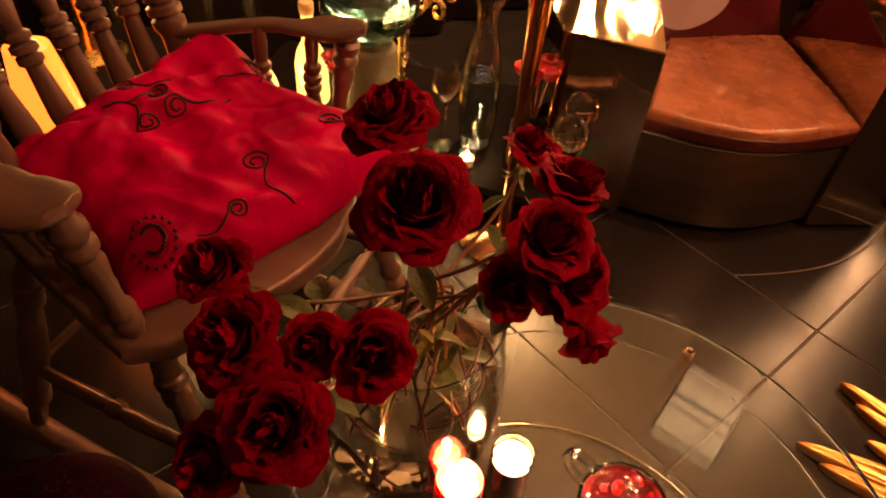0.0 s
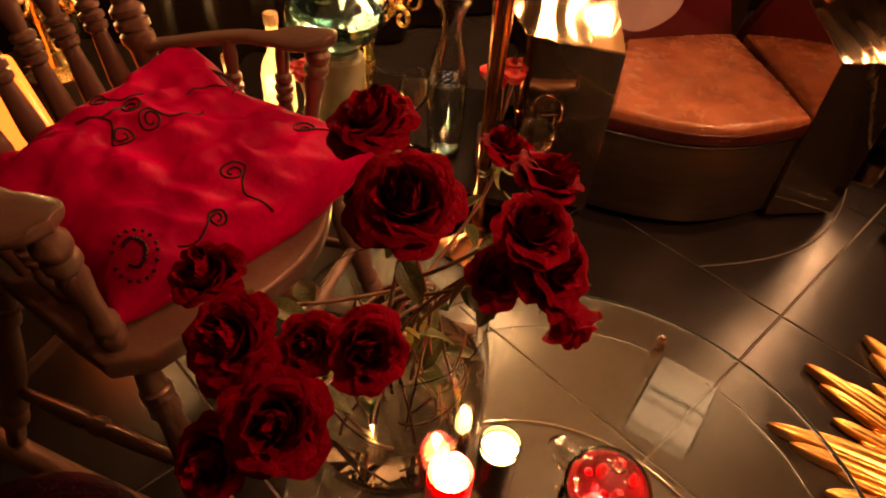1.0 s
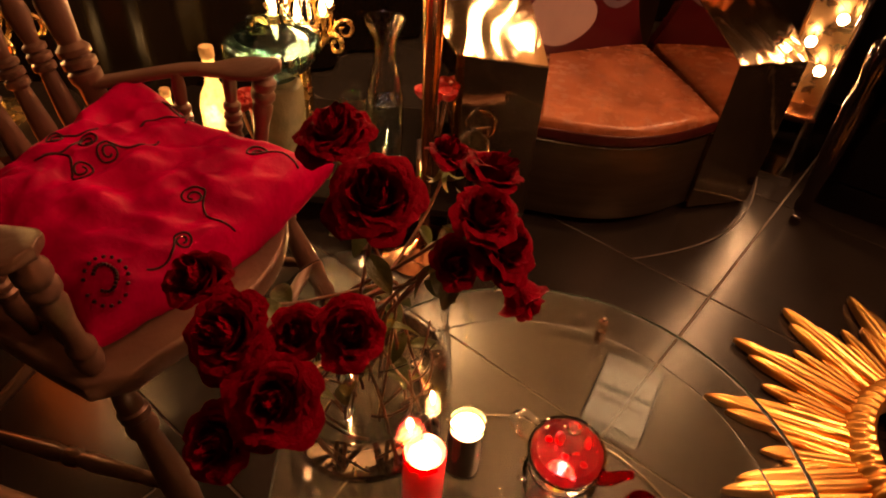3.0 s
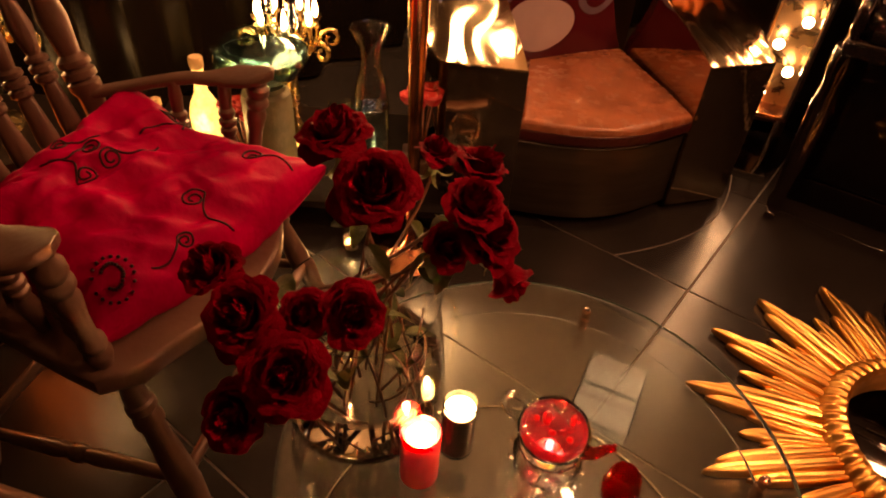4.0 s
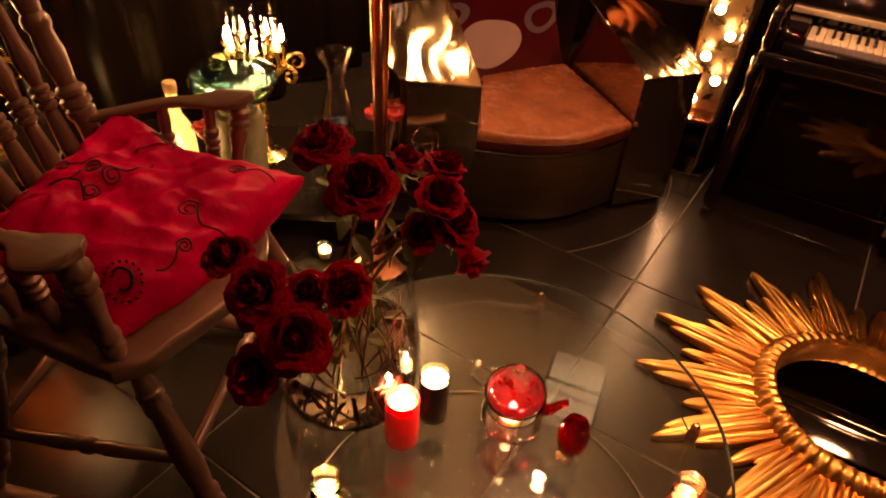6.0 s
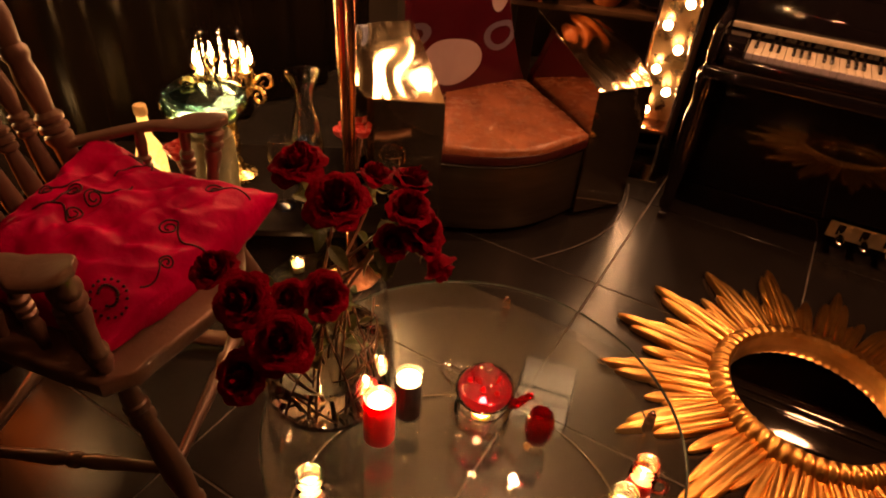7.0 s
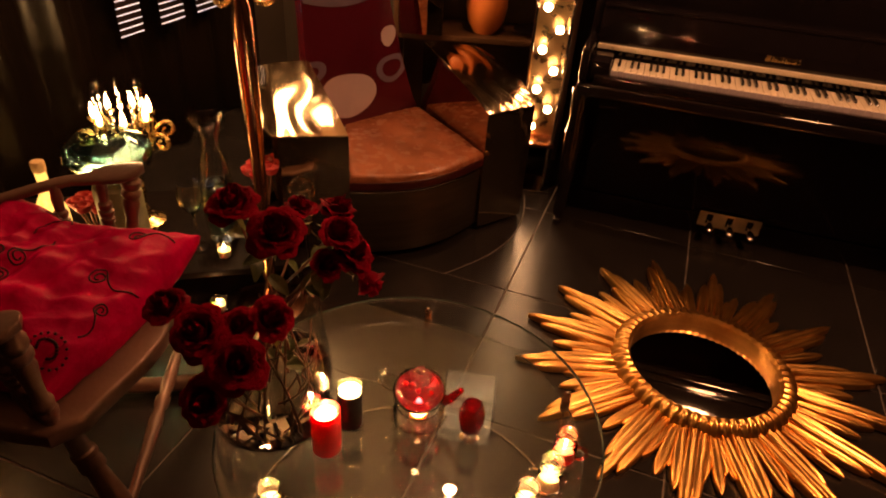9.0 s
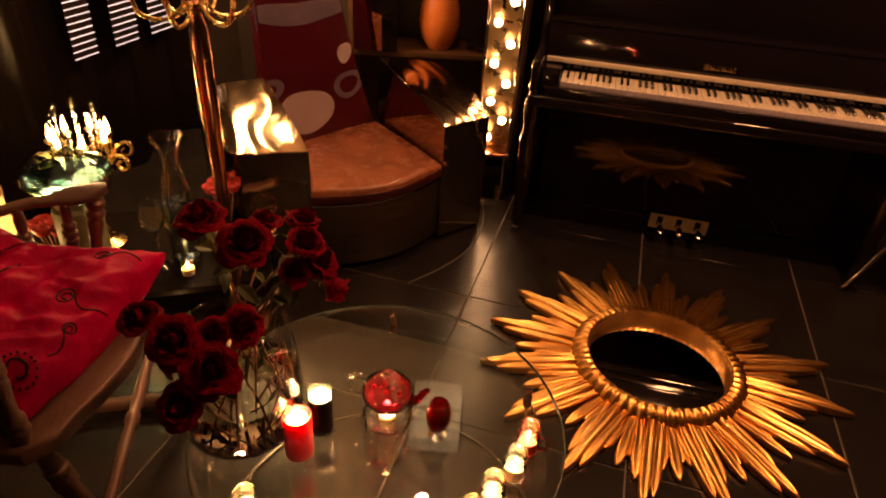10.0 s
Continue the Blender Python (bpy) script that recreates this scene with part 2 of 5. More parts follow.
def prism(outline, z0, z1, bevel=0.0):
    bm = bmesh.new()
    f = bm.faces.new([bm.verts.new((x, y, z0)) for x, y in outline])
    r = bmesh.ops.extrude_face_region(bm, geom=[f])
    bmesh.ops.translate(bm, vec=(0, 0, z1 - z0), verts=[v for v in r["geom"] if isinstance(v, bmesh.types.BMVert)])
    if bevel:
        es = [e for e in bm.edges if abs(e.verts[0].co.z - e.verts[1].co.z) < 1e-6]
        bmesh.ops.bevel(bm, geom=es, offset=bevel, segments=3, affect="EDGES", profile=0.5)
    return bm


def turned(p0, p1, profile, seg=14):
    """A turned spindle from p0 to p1; profile: (share of the length, radius)."""
    p0, p1 = Vector(p0), Vector(p1)
    d = p1 - p0
    q = d.to_track_quat("Z", "Y").to_matrix().to_4x4()
    L = d.length
    prof = [(0, 0)] + [(r, t * L) for t, r in profile] + [(0, L)]
    return lathe(prof, seg, Matrix.Translation(p0) @ q)


# ---- the room: u runs along the tile joints away from the camera, v across ----
TURN = math.degrees(math.atan2(-0.671, 0.741))
ROOM = pose(0.987, 1.391, 0, 0, 0, TURN)      # local x = v, local y = u, origin at a tile corner
S = 0.636
X0, X1, Y0, Y1, HIGH = -1.95, 2.6, -3.1, 1.62, 2.6
floor = part("floor", box(X0 - 0.1, X1 + 0.1, Y0 - 0.1, Y1 + 0.1, -0.1, -0.004, 0), GROUT, None, "", ROOM)
tagged(floor, "dark slate tiled floor with pale grout joints", "floor", kind="structure")
for nm, x0, x1, y0, y1 in (("wall_north", X0 - 0.1, X1 + 0.1, Y1, Y1 + 0.1), ("wall_south", X0 - 0.1, X1 + 0.1, Y0 - 0.1, Y0),
                           ("wall_west", X0 - 0.1, X0, Y0, Y1), ("wall_east", X1, X1 + 0.1, Y0, Y1)):
    w = part(nm, box(x0, x1, y0, y1, 0, HIGH, 0), WALL, None, "", ROOM)
    tagged(w, "dark brown plastered wall in dim light", "wall", kind="structure")
c = part("ceiling", box(X0 - 0.1, X1 + 0.1, Y0 - 0.1, Y1 + 0.1, HIGH, HIGH + 0.1, 0), CEIL, None, "", ROOM)
tagged(c, "beige painted plain ceiling", "ceiling", kind="structure")

# lamps overhead; the round one is an unseen addition that brightens the right side
def added_ceiling_light(x, y, r):
    t = thing("added_ceiling_light", pose(x, y, HIGH), "added round white ceiling light with a warm diffuser, unseen", "lamp", "ceiling lights")
    part("rim", lathe([(r, 0), (r + 0.02, -0.002), (r + 0.02, -0.05), (r, -0.05), (r, -0.002)], 40), CHROME, t)
    part("diffuser", lathe([(0, -0.045), (r * 0.8, -0.044), (r, -0.035), (r, -0.004), (0, -0.004)], 40), PLASTIC_W, t)
    return t


def spotlight(x, y):
    t = thing("ceiling_spotlight", pose(x, y, HIGH), "small bright recessed ceiling spotlight with a chrome rim", "lamp")
    part("rim", lathe([(0.036, 0), (0.052, -0.001), (0.05, -0.012), (0.036, -0.014), (0.036, -0.001)], 32), CHROME, t)
    part("lens", lathe([(0, -0.012), (0.03, -0.011), (0.035, -0.008), (0.035, -0.002), (0, -0.002)], 32), SPOT_LENS, t, "glowing frosted lens")


spotlight(1.03, 1.755)
added_ceiling_light(1.9, 0.3, 0.155)


def ceiling_panel():
    t = thing("ceiling_panel", pose(1.39, 2.33, HIGH, 0, 0, -30), "dimmed rectangular ceiling light panel", "lamp")
    part("frame", box(-0.18, 0.18, -0.27, 0.27, -0.03, -0.001, 0.003), CHROME, t)
    part("diffuser", box(-0.165, 0.165, 0.02, 0.255, -0.034, -0.0305, 0), PANEL_DIM, t)
    part("diffuser", box(-0.165, 0.165, -0.255, -0.02, -0.034, -0.0305, 0), PANEL_DIM, t)


ceiling_panel()


# added unseen globe, standing in for the source mirrored in the bronze arms
def added_pendant(x, y, z):
    t = thing("added_pendant", pose(x, y, z), "added warm opal glass globe lamp, unseen, hanging on a black cord", "lamp")
    part("cord", tube([(0, 0, 0.07), (0, 0, HIGH - z - 0.03)], 0.003, 8), BLACK_KEY, t)
    part("rose", lathe([(0, HIGH - z - 0.03), (0.05, HIGH - z - 0.028), (0.055, HIGH - z - 0.001), (0, HIGH - z - 0.001)], 24), CHROME, t)
    part("holder", lathe([(0, 0.0), (0.04, 0.005), (0.045, 0.03), (0.02, 0.07), (0, 0.072)], 24), BRASS, t)
    part("globe", lathe([(0, -0.2)] + [(0.2 * math.cos(radians(a)), 0.2 * math.sin(radians(a))) for a in range(-80, 81, 8)] + [(0, 0.2)], 40, Matrix.Translation((0, 0, -0.2))), PENDANT_BULB, t, "glowing opal globe")


added_pendant(0.36, 2.54, 1.56)

# ---- curtain on the west wall ----
def curtain(y0, y1):
    t = thing("curtain", ROOM, "black satin floor-length curtain in soft folds", "curtain")
    def f(u, v):
        y = y0 + (y1 - y0) * u
        k = 0.035 * math.sin(u * 75) + 0.02 * math.sin(u * 31 + 1) + 0.01 * noise.noise((u * 20, v * 2, 0))
        return Vector((X0 + 0.09 + k * (0.6 + 0.4 * (1 - v)), y, 0.02 + 2.5 * v))
    part("cloth", grid(f, 260, 8, 0.003), CURTAIN, t)
    part("rail", tube([(X0 + 0.09, y0 - 0.03, 2.53), (X0 + 0.09, y1 + 0.03, 2.53)], 0.012), CHROME, t)


curtain(-2.0, 1.2)


# ---- round glass table ----
TC, TZ = (0.312, 0.575), 0.43
def glass_table():
    t = thing("coffee_table", pose(TC[0], TC[1], 0), "round clear glass coffee table with a metal floor ring", "table")
    def disc(r, z0, z1):
        return lathe([(0, z0), (r - 0.002, z0), (r, z0 + 0.002), (r, z1 - 0.002), (r - 0.002, z1), (0, z1)], 128)
    top = part("tabletop", disc(0.395, TZ - 0.01, TZ), TABLE_GLASS, t)
    part("edge", lathe([(0.3951, TZ - 0.0105), (0.3975, TZ - 0.0095), (0.3982, TZ - 0.005), (0.3975, TZ - 0.001), (0.3951, TZ + 0.0003)], 128), GLASS_EDGE, top, "green-tinted polished rim")
    low = part("lower_tier", disc(0.364, 0.364, 0.372), TABLE_GLASS, t)
    top.visible_shadow = low.visible_shadow = False
    part("edge", lathe([(0.3642, 0.3655), (0.3648, 0.366), (0.3648, 0.370), (0.3642, 0.3705)], 128), GLASS_EDGE, low, "green-tinted polished rim")
    for k in range(5):
        a = radians(64 + 72 * k)
        p = (0.351 * math.cos(a), 0.351 * math.sin(a))
        sp = part("spacer", lathe([(0, 0.372), (0.009, 0.372), (0.0105, 0.376), (0.0105, 0.402), (0.007, 0.405), (0.007, 0.412), (0.009, 0.4145), (0.009, 0.4199), (0, 0.4199)], 16, Matrix.Translation((*p, 0))), COPPER, t, "small copper spacer")
        part("cap", lathe([(0, TZ + 0.0052), (0.004, TZ + 0.0045), (0.0065, TZ + 0.0005), (0, TZ + 0.0002)], 14, Matrix.Translation((*p, 0))), CHROME, sp)
        part("leg", tube([(p[0] * 1.05, p[1] * 1.05, 0.012), (p[0], p[1], 0.3638)], 0.0025, 10), GLASS, t, "thin clear acrylic rod")
    part("floor_ring", lathe([(0.398 + 0.0035 * math.cos(x), 0.0045 + 0.0035 * math.sin(x)) for x in [i * math.pi / 5 for i in range(10)]], 128, closed=True), CHROME, t, "thin bright metal ring on the floor")


glass_table()


# ---- candles and small glass on the table ----
def flame(parent, z, s=1.0, x=0.0, y=0.0):
    part("flame", lathe([(0, z), (0.0032 * s, z + 0.004 * s), (0.0042 * s, z + 0.009 * s), (0.0028 * s, z + 0.016 * s), (0, z + 0.024 * s)], 12, Matrix.Translation((x, y, 0))), FLAME, parent)
    part("wick", tube([(x, y, z - 0.008 * s), (x, y, z + 0.002)], 0.0009, 6), BLACK_KEY, parent)


def pillar_candle(x, y, z, r, h, wax, label, watts):
    t = thing("pillar_candle", pose(x, y, z), label, "candle", "candles on the table")
    part("wax", lathe([(0, 0.0004), (r - 0.002, 0.0004), (r, 0.003), (r, h - 0.003), (r - 0.001, h), (r - 0.004, h - 0.002), (r - 0.007, h - 0.009), (0.004, h - 0.011), (0, h - 0.011)], 40), wax, t)
    # pale colour of the pool stands in for the flame's glow on the wax
    part("wax_pool", lathe([(0, h - 0.0085), (r - 0.0075, h - 0.0083), (r - 0.0068, h - 0.0075), (r - 0.0072, h - 0.0096), (0, h - 0.0107)], 32), WAX, t, "molten wax, its pale tint painted for flame glow")
    flame(t, h - 0.007, 0.62)
    point_lamp("candle_light", (x, y, z + h + 0.014), watts, (1.0, 0.5, 0.17), 0.008)
    return t


pillar_candle(0.128, 0.552, TZ, 0.0285, 0.106, WAX_RED, "lit red pillar candle on the glass table", 0.4)


def glass_candle(x, y, z):
    t = thing("votive_candle", pose(x, y, z), "lit dark plum candle in a clear glass tumbler", "candle", "candles on the table")
    r, h = 0.0265, 0.108
    part("tumbler", lathe([(0, 0.0004), (r, 0.0004), (r, h), (r - 0.0012, h + 0.0006), (r - 0.002, h), (r - 0.002, 0.005), (0, 0.005)], 40), GLASS, t)
    part("wax", lathe([(0, 0.0055), (r - 0.0026, 0.0055), (r - 0.0026, h - 0.014), (0.004, h - 0.016), (0, h - 0.016)], 36), WAX_DARK, t)
    # pool over the dark wax tinted pale in place of its flame-lit glow
    part("wax_pool", lathe([(0, h - 0.0125), (r - 0.003, h - 0.0125), (r - 0.003, h - 0.0138), (0, h - 0.0158)], 32), WAX, t, "molten wax, its pale tint painted for flame glow")
    flame(t, h - 0.0115, 0.62)
    point_lamp("candle_light", (x, y, z + h + 0.006), 0.35, (1.0, 0.58, 0.26), 0.008)


glass_candle(0.187, 0.597, TZ)


def jar_mug(x, y, z, turn, red=False):
    t = thing("jar_mug_light", pose(x, y, z, 0, 0, turn), ("red" if red else "clear") + " glass jar mug holding a lit tealight", "candle holder", "glass mugs on the table rim")
    g = PINK_GLASS if red else GLASS
    r, h = 0.024, 0.078
    prof = [(0, 0.0005), (r * 0.9, 0.0005), (r, 0.006), (r, 0.05), (r * 0.86, 0.057), (r * 0.9, 0.06), (r * 0.9, 0.063), (r * 0.86, 0.065), (r * 0.9, 0.068), (r * 0.9, 0.072), (r * 0.86, h), (r * 0.78, h), (r * 0.78, 0.06), (r * 0.9, 0.05), (r * 0.9, 0.01), (0, 0.008)]
    part("jar", lathe(prof, 32), g, t)
    part("handle", tube(bez((r * 0.97, 0, 0.05), (r + 0.026, 0, 0.056), (r + 0.026, 0, 0.014), (r * 0.97, 0, 0.016), 10), 0.0035, 8), g, t)
    part("wax", lathe([(0, 0.011), (r * 0.85, 0.011), (r * 0.85, 0.04), (0, 0.04)], 24), WAX, t, "cream tealight wax")
    flame(t, 0.043, 0.8)
    point_lamp("tealight_light", (x, y, z + 0.062), 0.13, (1.0, 0.5, 0.18), 0.006)


jar_mug(0.556, 0.375, TZ, -40, True)
jar_mug(0.497, 0.330, TZ, 150)
jar_mug(0.428, 0.295, TZ, 70)
jar_mug(0.366, 0.262, TZ, 60)
jar_mug(0.003, 0.440, TZ, -20)


def teapot(x, y, z, turn):
    w = thing("teapot_warmer", pose(x, y, z, 0, 0, turn), "clear glass teapot warmer with a tealight inside", "teapot warmer")
    part("bowl", lathe([(0, 0.0005), (0.046, 0.0005), (0.052, 0.006), (0.053, 0.03), (0.047, 0.044), (0.044, 0.044), (0.049, 0.03), (0.048, 0.008), (0, 0.006)], 40), GLASS, w)
    for k in range(12):
        a = 2 * math.pi * k / 12
        part("glass_bead", lathe([(0, -0.006), (0.004, -0.005), (0.006, 0), (0.004, 0.005), (0, 0.006)], 10, Matrix.Translation((0.054 * math.cos(a), 0.054 * math.sin(a), 0.014))), GLASS, w)
    part("tealight", lathe([(0, 0.007), (0.018, 0.007), (0.018, 0.02), (0.016, 0.02), (0.016, 0.017), (0, 0.017)], 24), WAX, w)
    flame(w, 0.019, 0.7)
    point_lamp("tealight_light", (x, y, z + 0.034), 0.3, (1.0, 0.45, 0.2), 0.006)
    t = thing("teapot", pose(x, y, z + 0.0445, 0, 0, turn), "small round glass teapot full of red fruit tea", "teapot")
    R = 0.054
    outer = [(R * math.cos(a), 0.038 + 0.038 * math.sin(a)) for a in [radians(d) for d in range(-78, 62, 10)]]
    inner = [(r - 0.002 if r > 0.01 else r, zz + 0.0012) for r, zz in outer]
    part("body", lathe([(0, outer[0][1])] + outer + inner[::-1] + [(0, inner[0][1])], 48), GLASS, t)
    part("tea", lathe([(0, 0.0035)] + [((R - 0.003) * math.cos(a), 0.038 + 0.035 * math.sin(a)) for a in [radians(d) for d in range(-74, 26, 10)]] + [(0, 0.053)], 40), TEA, t, "bright red tea with floating fruit")
    lid = part("lid", lathe([(0, 0.074), (0.026, 0.072), (0.027, 0.074), (0.018, 0.081), (0.006, 0.084), (0, 0.084)], 36), GLASS, t)
    part("knob", lathe([(0, 0.084), (0.004, 0.085), (0.0095, 0.091), (0.008, 0.098), (0, 0.1)], 20), GLASS, lid)
    part("handle", tube(bez((-R * 0.8, 0, 0.066), (-R - 0.034, 0, 0.098), (-R - 0.042, 0, 0.03), (-R * 0.96, 0, 0.026), 14), 0.0062, 10), GLASS, t)
    part("spout", tube(bez((R * 0.9, 0, 0.022), (R + 0.014, 0, 0.02), (R + 0.014, 0, 0.045), (R + 0.032, 0, 0.058), 10), [0.012, 0.011, 0.0105, 0.01, 0.009, 0.0085, 0.008, 0.0075, 0.007, 0.0065, 0.006], 12), RED_GLASS, t, "red tea-filled spout")
    for k in range(7):
        a, r = k * 2.4, 0.01 + 0.0045 * k
        part("fruit", lathe([(0, -0.004), (0.004, -0.003), (0.0055, 0), (0.004, 0.003), (0, 0.004)], 12, pose(r * math.cos(a), r * math.sin(a), 0.0525 + 0.001 * (k % 3), 20 * k, 30, 0)), WAX_RED, t)


teapot(0.322, 0.566, TZ, -32)


def goblet(x, y, z):
    t = thing("goblet", pose(x, y, z), "small ruby red drinking glass with a clear foot", "glass")
    part("bowl", lathe([(0, 0.017), (0.012, 0.018), (0.021, 0.028), (0.026, 0.05), (0.0265, 0.068), (0.022, 0.088), (0.0195, 0.094), (0.0183, 0.094), (0.0208, 0.087), (0.0248, 0.068), (0.0243, 0.051), (0.019, 0.031), (0, 0.023)], 36), RED_GLASS, t)
    part("drink", lathe([(0, 0.0235), (0.0185, 0.0315), (0.0238, 0.051), (0.0242, 0.072), (0, 0.072)], 30), RED_GLASS, t, "dark red drink")
    part("foot", lathe([(0, 0.0004), (0.0195, 0.0004), (0.0205, 0.004), (0.016, 0.009), (0.012, 0.0135), (0.013, 0.0165), (0, 0.0168)], 30), GLASS, t)


goblet(0.404, 0.486, TZ)


# ---- vase of roses ----
VX, VY = 0.045, 0.668
def rose_vase():
    t = thing("vase", pose(VX, VY, TZ), "large clear glass vase of water on the table", "vase")
    out = [(0.02, 0.0005), (0.075, 0.0005), (0.103, 0.009), (0.119, 0.03), (0.124, 0.07), (0.122, 0.13), (0.115, 0.2), (0.109, 0.24), (0.11, 0.255)]
    inn = [(r - 0.0022, z + (0.005 if z < 0.02 else 0)) for r, z in out]
    part("glass", lathe([(0, 0.0005)] + out + inn[::-1] + [(0, inn[0][1])], 64), GLASS, t)
    part("water", lathe([(0, 0.0062)] + [(r - 0.0029, z + (0.0058 if z < 0.02 else 0)) for r, z in out[1:6]] + [(0, 0.145)], 56), WATER, t)


rose_vase()


def petal(r0, r1, h, w, curl, bow, seed):
    """One petal: foot radius r0, rim radius r1, height h, half width in degrees, outward roll of its rim."""
    rnd = random.Random(seed)
    ph, lean = rnd.uniform(0, 6), rnd.uniform(-0.12, 0.12)
    def f(a, b):
        u = a * 2 - 1
        wid = radians(w) * (0.5 + 0.6 * math.sin(min(1, b * 1.15) * math.pi * 0.62))
        tip = b * (1 - 0.16 * abs(u) ** 2.4 + lean * u * b)
        r = r0 + (r1 - r0) * max(0.0, math.sin(min(tip, 1) * bow)) ** 0.8
        roll = max(0, tip - 0.66)
        r += curl * roll ** 1.5 * 1.5 * h
        z = h * (tip - curl * 3.6 * max(0, tip - 0.74) ** 2)
        edge = b * b
        r += (0.0009 + 0.0022 * min(1, curl + 0.25)) * math.sin(4.2 * u + ph) * edge + 0.0015 * math.sin(10 * u - ph) * edge * b
        z += 0.0030 * math.sin(3.4 * u + 2 * ph) * edge + 0.0012 * math.sin(11 * u + ph) * edge
        r -= 0.003 * abs(u) ** 3 * b
        th = u * wid
        return Vector((r * math.cos(th), r * math.sin(th), z))
    return mesh_of("petal", grid(f, 12, 9), PETAL)


PETALS = {k: [petal(*a, seed=k * 10 + s) for s in range(4)] for k, a in enumerate((
    (0.0005, 0.0042, 0.052, 165, 0.0, 2.9), (0.001, 0.0082, 0.0515, 120, 0.05, 2.55), (0.002, 0.0122, 0.0495, 95, 0.2, 2.35), (0.003, 0.0162, 0.047, 78, 0.45, 2.15),
    (0.004, 0.0202, 0.044, 66, 0.7, 1.95), (0.005, 0.0238, 0.0405, 58, 0.95, 1.8), (0.006, 0.0272, 0.036, 54, 1.2, 1.65), (0.006, 0.03, 0.0305, 52, 1.4, 1.55)))}


def leaf_mesh(L, w, seed):
    rnd = random.Random(seed)
    bend, twist = rnd.uniform(0.1, 0.5), rnd.uniform(-0.4, 0.4)
    def f(a, b):
        x = (a * 2 - 1) * w * math.sin(math.pi * min(1, b * 0.93 + 0.035)) ** 0.8 * (1 - 0.25 * b)
        return Vector((x, L * b, -bend * L * b * b + 0.35 * abs(x) + twist * x * b))
    return mesh_of("leaf", grid(f, 6, 12), LEAF)


LEAVES = [leaf_mesh(0.046, 0.014, s) for s in range(4)]
FADED = LEAVES[1].copy()
FADED.materials[0] = YELLOW_LEAF
SEP = mesh_of("sepal", grid(lambda a, b: Vector(((a * 2 - 1) * 0.005 * (1 - b) ** 0.7, 0.004 + 0.03 * b, -0.002 - 0.012 * math.sin(b * 2.2) + 0.006 * b * b)), 3, 8), SEPAL)


def rose(x, y, z, axis, size, kinds, turn, foot, leaves=2):
    """A cut rose whose bloom is centred on x, y, z and looks along axis; its stem stands in the vase."""
    up = 0.6 if axis[2] > 0 else 0.0
    q = (Vector(axis).normalized() + Vector((0, 0, up))).normalized().to_track_quat("Z", "Y").to_matrix().to_4x4()
    m = Matrix.Translation((x, y, z)) @ q @ pose(0, 0, 0, 0, 0, turn) @ Matrix.Diagonal((size * 0.92, size * 0.92, size * 0.92, 1)) @ Matrix.Translation((0, 0, -0.026))
    t = thing("rose", pose(x, y, z), "deep red open rose on a long stem in the vase" if len(kinds) > 5 else "half-open red rose bud drooping from the vase", "rose", "roses in the vase")
    back = Matrix.Translation((-x, -y, -z))
    i = 0
    for k, n in kinds:
        for j in range(n):
            a = 360 * j / n + 47 * k + 11 * turn
            part("petal", PETALS[k][(i + j) % 4], None, t, m=back @ m @ pose(0, 0, 0, 5 * math.sin(i * 2.1), 5 * math.cos(i * 1.3), a + 9 * math.sin(i * 3.7)) @ Matrix.Scale(1 + 0.07 * math.sin(i * 1.7), 4))
            i += 1
    for j in range(5):
        part("sepal", SEP, None, t, m=back @ m @ pose(0, 0, 0.001, -12 + 20 * math.sin(j * 2 + turn), 0, 72 * j + 20))
    b = back @ m @ Vector((0, 0, -0.003))
    f = Vector(foot) - Vector((x, y, z))
    d = (q @ Vector((0, 0, 1))) * 1.0
    mid = Vector((VX - x, VY - y, TZ + 0.25 - z)) + Vector((random.uniform(-0.05, 0.05), random.uniform(-0.05, 0.05), 0))
    pts = bez(b, b - d * 0.09, mid + Vector((0, 0, 0.02)), mid, 12)[:-1] + bez(mid, mid - Vector((0, 0, 0.03)), f + Vector((0, 0, 0.06)), f, 8)
    part("calyx", lathe([(0, -0.014), (0.004, -0.012), (0.0075, -0.005), (0.0065, 0.001), (0, 0.003)], 12, back @ m), SEPAL, t)
    part("stem", tube(pts, 0.0023, 7), STEM, t)
    for j in range(leaves):
        p = pts[2 + 2 * j]
        part("leaf", LEAVES[(j + int(turn)) % 4], None, t, m=Matrix.Translation(p) @ pose(0, 0, 0, -25 + 30 * math.sin(turn + j), 20 * math.cos(turn * 2 + j), turn * 37 + 140 * j))
    # lower leaves inside the vase, some of them fading
    for j in range(2):
        p = pts[13 + 3 * j]
        part("leaf", LEAVES[(j + int(turn)) % 4] if (int(turn) + j) % 3 else FADED, None, t, m=Matrix.Translation(p) @ pose(0, 0, 0, 20 + 40 * math.sin(turn * 3 + j), 30 * math.cos(turn + j), turn * 71 + 130 * j))
    return t


